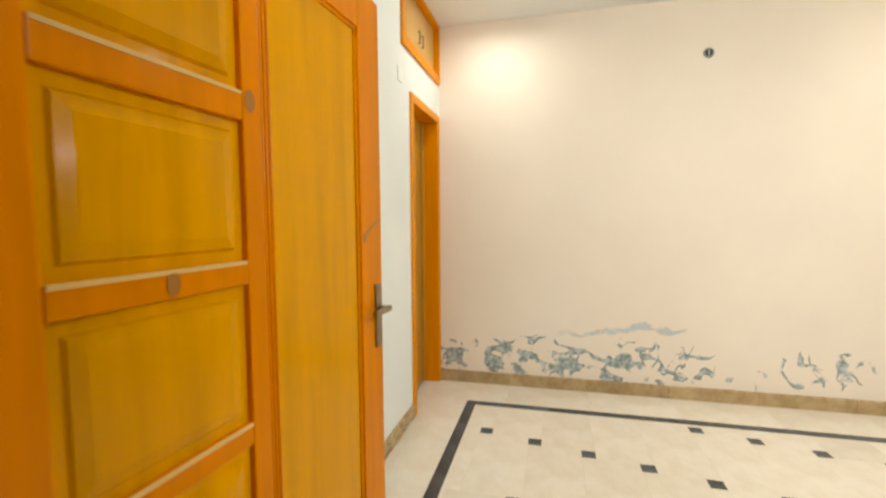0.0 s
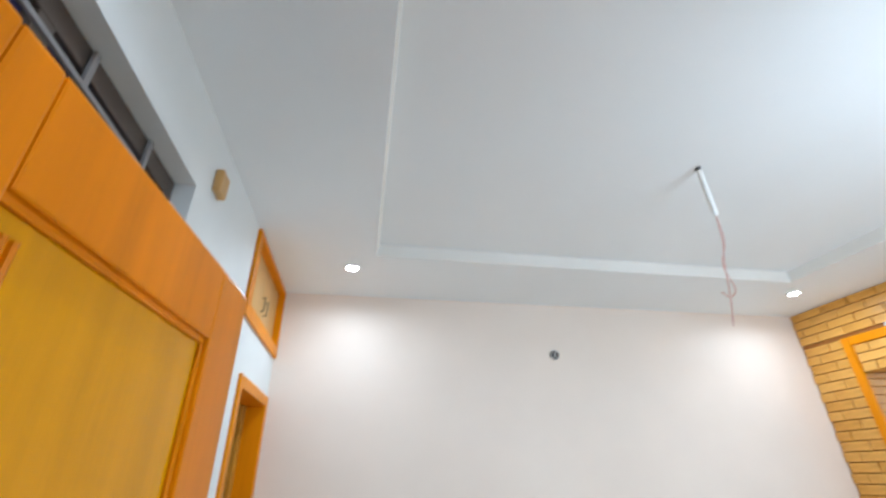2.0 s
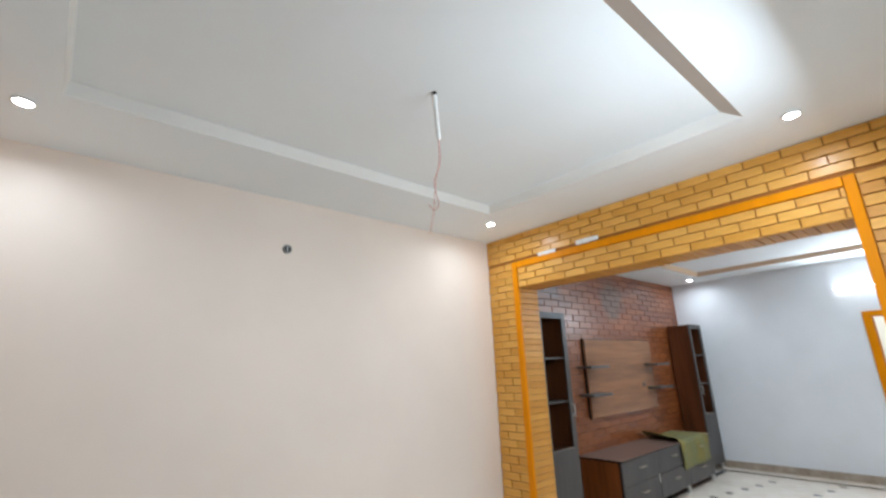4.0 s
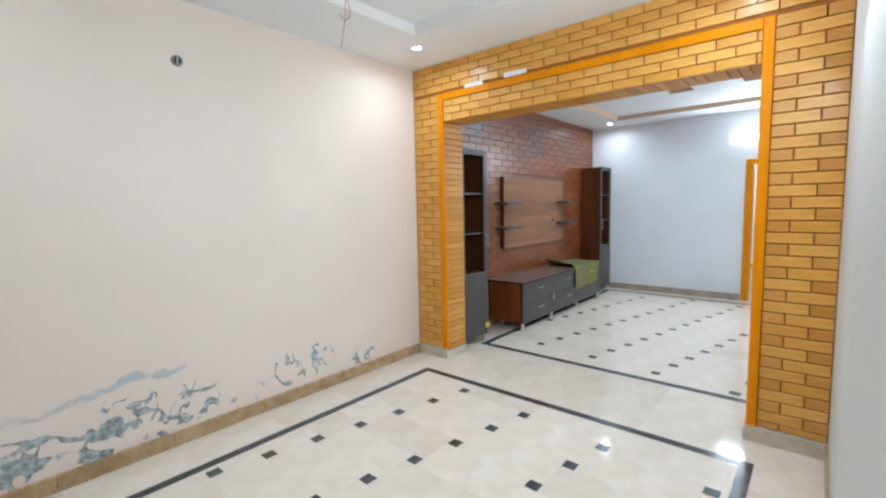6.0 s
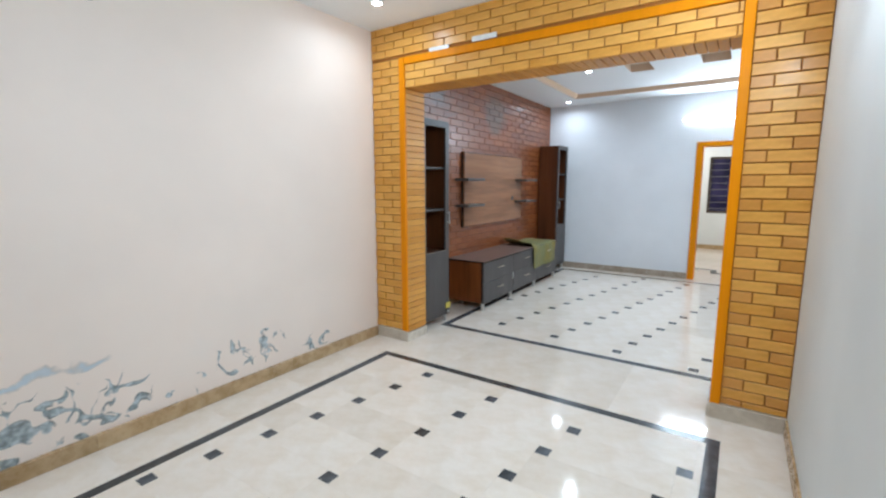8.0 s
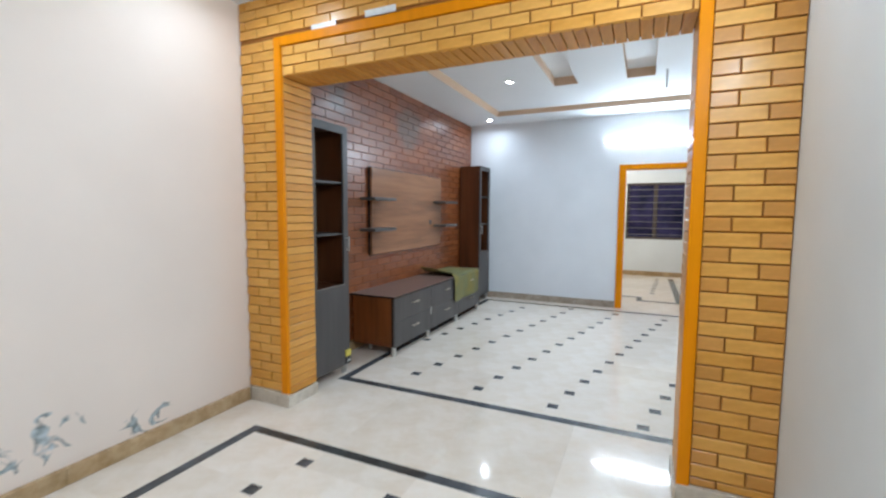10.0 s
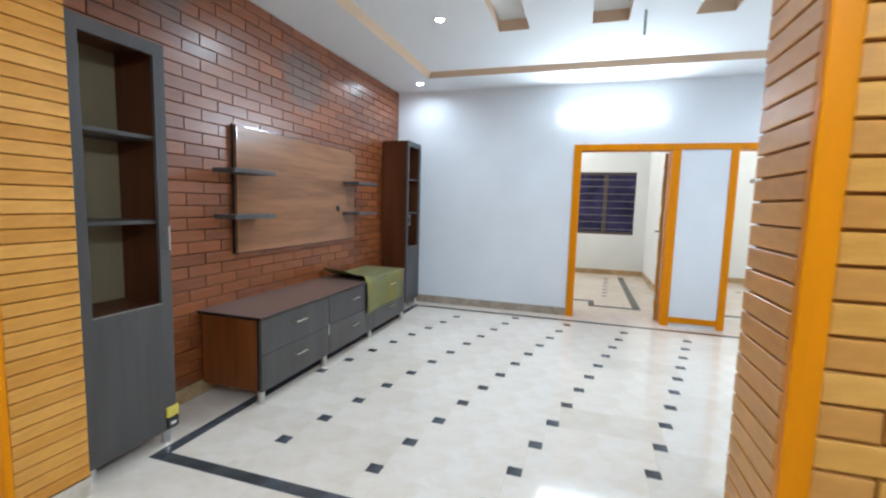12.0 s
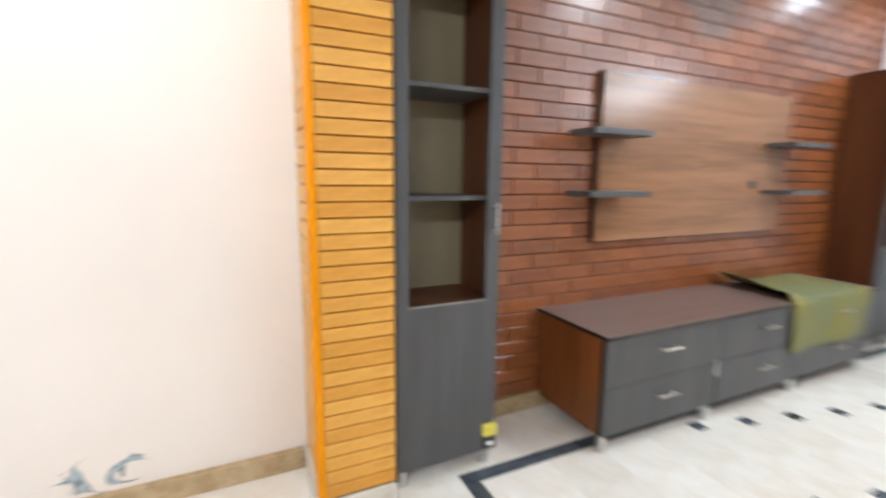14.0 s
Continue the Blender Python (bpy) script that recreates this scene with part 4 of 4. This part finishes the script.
def bow_handle(parent, x0, x1, y, z, out=-0.03):
    bm = bmesh.new()
    for x in (x0, x1):
        rod(bm, (x, y, z), (x, y + out, z), 0.004, 8)
    rod(bm, (x0 - 0.012, y + out, z), (x1 + 0.012, y + out, z), 0.0055, 10)
    return part("handle", bm, NICKEL, parent, "slim satin nickel bow handle")


def tall_cabinet(x, handle_right, label):
    """Open-fronted upper part in a grey door frame, solid grey lower door, walnut sides, on steel legs. Its base is at x, front at y 0."""
    c = thing("tall_cabinet", label, "cabinet", Matrix.Translation((x, 3.572, 0)), "tall display cabinets")
    W, D, H, B = 0.468, 0.335, 2.14, 0.085
    for x0, x1 in ((0.0, 0.018), (W - 0.018, W)):
        part("side", one_box(x0, 0.022, B, x1, D, H, 0.001), DARKWALNUT, c, "walnut side board")
    part("back", one_box(0.0185, D - 0.008, B, W - 0.0185, D - 0.001, H), INNERBACK, c, "beige back board")
    part("top", one_box(0.0185, 0.022, H - 0.018, W - 0.0185, D - 0.0085, H), DARKWALNUT, c)
    part("bottom", one_box(0.0185, 0.022, B, W - 0.0185, D - 0.0085, B + 0.018), DARKWALNUT, c)
    part("deck", one_box(0.0185, 0.003, 0.775, W - 0.0185, D - 0.0085, 0.793), DARKWALNUT, c)
    for z in (1.225, 1.66):
        part("shelf", one_box(0.0185, 0.03, z, W - 0.0185, D - 0.0085, z + 0.018), GREY, c, "grey shelf board")
    d = part("door", slab(bmesh.new(), "y", 0.0, 0.019, 0.0, W, B - 0.004, H + 0.004, ((0.052, W - 0.062, 0.80, H - 0.06),)), GREY, c, "grey framed door with an open upper part")
    part("sill", one_box(0.0525, -0.002, 0.7945, W - 0.0625, 0.0185, 0.7995), DUSTY, c, "dusty front edge of the open part")
    hx = W - 0.03 if handle_right else 0.03
    bm = bmesh.new()
    for z in (1.10, 1.20):
        rod(bm, (hx, 0, z), (hx, -0.03, z), 0.004, 8)
    rod(bm, (hx, -0.03, 1.085), (hx, -0.03, 1.215), 0.0055, 10)
    part("handle", bm, STEEL, d, "slim steel handle")
    for lx, ly in ((0.03, 0.04), (W - 0.035, 0.04), (0.03, D - 0.04), (W - 0.035, D - 0.04)):
        leg(c, lx, ly, B - 0.001)
    return c


cab = tall_cabinet(4.03, True, "tall grey and walnut cabinet with open shelves beside the brick pier")
# packing card still wrapped round the bottom corner
part("packing_card", one_box(0.405, -0.012, 0.152, 0.478, 0.05, 0.21, 0.006), YELLOW, cab, "yellow packing card on the corner")
part("packing_card", one_box(0.409, -0.010, 0.088, 0.476, 0.048, 0.1515, 0.006), BLACKPLASTIC, cab, "black packing card on the corner")
part("packing_mark", one_box(0.425, -0.0125, 0.108, 0.458, -0.0102, 0.124), WHITEPLASTIC, cab, "pale printed mark")
tall_cabinet(7.885, False, "tall grey and walnut cabinet with open shelves in the far corner")

# low media console of three units
UNIT, CF, CB, CZ, CT = 0.82, 3.408, 3.895, 0.092, 0.60
for k in range(3):
    x0 = 5.0 + k * UNIT
    u = thing("console_unit", "low grey drawer unit with walnut sides on steel legs", "media console", Matrix.Translation((x0, CF, 0)), "units of the media console")
    D = CB - CF
    for a, b in ((0.0, 0.018), (UNIT - 0.019, UNIT - 0.001)):
        part("side", one_box(a, 0.019, CZ, b, D, CT - 0.02, 0.001), WALNUT, u, "walnut side board")
    part("back", one_box(0.0185, D - 0.01, CZ, UNIT - 0.0195, D, CT - 0.02), WALNUT, u)
    part("bottom", one_box(0.0185, 0.019, CZ, UNIT - 0.0195, D - 0.0105, CZ + 0.016), WALNUT, u)
    mid = (CZ + CT) / 2 - 0.01
    for z0, z1 in ((CZ - 0.003, mid - 0.002), (mid + 0.002, CT - 0.024)):
        f = part("drawer", one_box(0.003, 0.0, z0, UNIT - 0.004, 0.0185, z1, 0.002), GREY, u, "grey drawer front")
        zc = (z0 + z1) / 2 + 0.03
        bow_handle(f, UNIT / 2 - 0.055, UNIT / 2 + 0.055, 0.0, zc)
    part("edge_band", one_box(-0.0006, 0.0188, CZ, 0.0022, 0.034, CT - 0.021), BLACKEDGE, u, "thin dark edge band")
    if k == 0:
        part("door_catch", one_box(UNIT - 0.018, -0.006, mid - 0.075, UNIT - 0.006, -0.0005, mid + 0.015, 0.002), STEEL, u, "bare steel catch by the joint")
    spots = [(UNIT - 0.035, 0.03), (UNIT - 0.035, D - 0.1)] + ([(0.03, 0.03), (0.16, D - 0.1)] if k == 0 else [])
    for lx, ly in spots:
        leg(u, lx, ly, CZ - 0.0015)
top = thing("countertop", "long brown wood-grain top of the media console", "countertop")
part("board", one_box(4.987, CF - 0.01, CT - 0.0195, 5.0 + 3 * UNIT + 0.01, NORTH - 0.004, CT, 0.003), TOPWOOD, top)
part("edge_band", one_box(4.987, CF - 0.0125, CT - 0.019, 5.0 + 3 * UNIT + 0.01, CF - 0.0102, CT - 0.002, 0.0008), BLACKEDGE, top, "thin dark edge band")
part("edge_band", one_box(4.9845, CF - 0.01, CT - 0.019, 4.9868, NORTH - 0.004, CT - 0.002, 0.0008), BLACKEDGE, top, "thin dark edge band")

# wall panel with four short shelves
panel = thing("tv_panel", "large oak-grained wall panel with dark edges on the brick wall", "wall panel", Matrix.Translation((5.325, NORTH, 0.955)))
PW, PH = 1.765, 0.953
part("backing", one_box(0.0, -0.022, 0.0, PW, -0.001, PH, 0.002), BLACKEDGE, panel, "black edged backing board")
part("board", one_box(0.006, -0.046, 0.008, PW - 0.006, -0.0222, PH - 0.008, 0.002), TVWOOD, panel)
part("socket", one_box(1.385, -0.052, 0.31, 1.44, -0.0462, 0.36, 0.002), BLACKPLASTIC, panel, "small dark cable outlet")
# patchy glints along the panel's edges, added as short glossy strips
for k in range(9):
    a = 0.02 + k * 0.075
    part("film_strip", one_box(a, -0.0495 - 0.0015 * (k % 2), PH - 0.011 - 0.002 * (k % 3), a + 0.035 + 0.012 * (k % 3), -0.0465, PH - 0.003, 0.001), GLINT, panel, "short glossy strip added for an edge glint")
part("film_strip", one_box(0.0062, -0.050, 0.82, 0.014, -0.0465, 0.92, 0.001), GLINT, panel, "short glossy strip added for an edge glint")
for x0, z in ((5.105, 1.545), (5.105, 1.225), (6.84, 1.545), (6.84, 1.225)):
    s = thing("wall_shelf", "short dark grey floating shelf on the wall panel", "shelf", Matrix.Translation((x0, NORTH, z)), "floating shelves")
    part("board", one_box(0, -0.235, 0, 0.42, -0.048, 0.03, 0.002), GREY, s)
    part("bracket", one_box(0.185, -0.0475, 0.004, 0.235, -0.0465, 0.026), BLACKEDGE, s)


# green mat draped over the console
def mat_cloth():
    m, nt, b = nodes_of("green_mat")
    g = noise_tex(nt, 3.0, 4)
    f = noise_tex(nt, 160, 3, (1, 0.3, 1))
    c = ramp(nt, g, [(0.38, (0.25, 0.19, 0.035)), (0.5, (0.18, 0.17, 0.06)), (0.62, (0.17, 0.19, 0.095))])
    nt.links.new(mix(nt, 0.3, c, ramp(nt, f, [(0.3, (0.08, 0.075, 0.02)), (0.7, (0.24, 0.22, 0.09))])), b.inputs["Base Color"])
    b.inputs["Roughness"].default_value = 0.85
    bump(nt, b, f, 0.5, 0.003)
    return m


CLOTH = mat_cloth()
bm = bmesh.new()
NU, NV = 36, 40
grid = []
for i in range(NU + 1):
    row = []
    for j in range(NV + 1):
        p, q = i / NU, j / NV
        x = 6.44 + 0.93 * p + 0.05 * (1 - q) * (1 - p)
        along = q * 0.80
        lie = 0.46
        if along < lie:
            y, z = NORTH - 0.03 - along, CT + 0.006
            z += 0.095 * max(0, 1 - p * 3.2) ** 2 * (1 - q) + 0.012 * math.sin(9 * p + 2) * math.sin(7 * q) ** 2
            z = max(z, CT + 0.005)
        else:
            d = along - lie
            r = 0.03
            ang = min(d / r, math.pi / 2)
            y = NORTH - 0.03 - lie - r * math.sin(ang)
            z = CT + 0.006 - r * (1 - math.cos(ang)) - max(0, d - r * math.pi / 2)
            y -= 0.012 * math.sin(10 * p + 1) * min(1, d / 0.2) + 0.012
            x += 0.05 * d * (1 - p)
        row.append(bm.verts.new((x, y, z)))
    grid.append(row)
for i in range(NU):
    for j in range(NV):
        bm.faces.new([grid[i][j], grid[i + 1][j], grid[i + 1][j + 1], grid[i][j + 1]])
ext = bmesh.ops.extrude_face_region(bm, geom=list(bm.faces))
for v in [g for g in ext["geom"] if isinstance(g, bmesh.types.BMVert)]:
    v.co.z += 0.004
    v.co.y -= 0.004
tagged(part("green_mat", bm, CLOTH, None, "", True), "faded green mat draped over the end of the console", "mat")
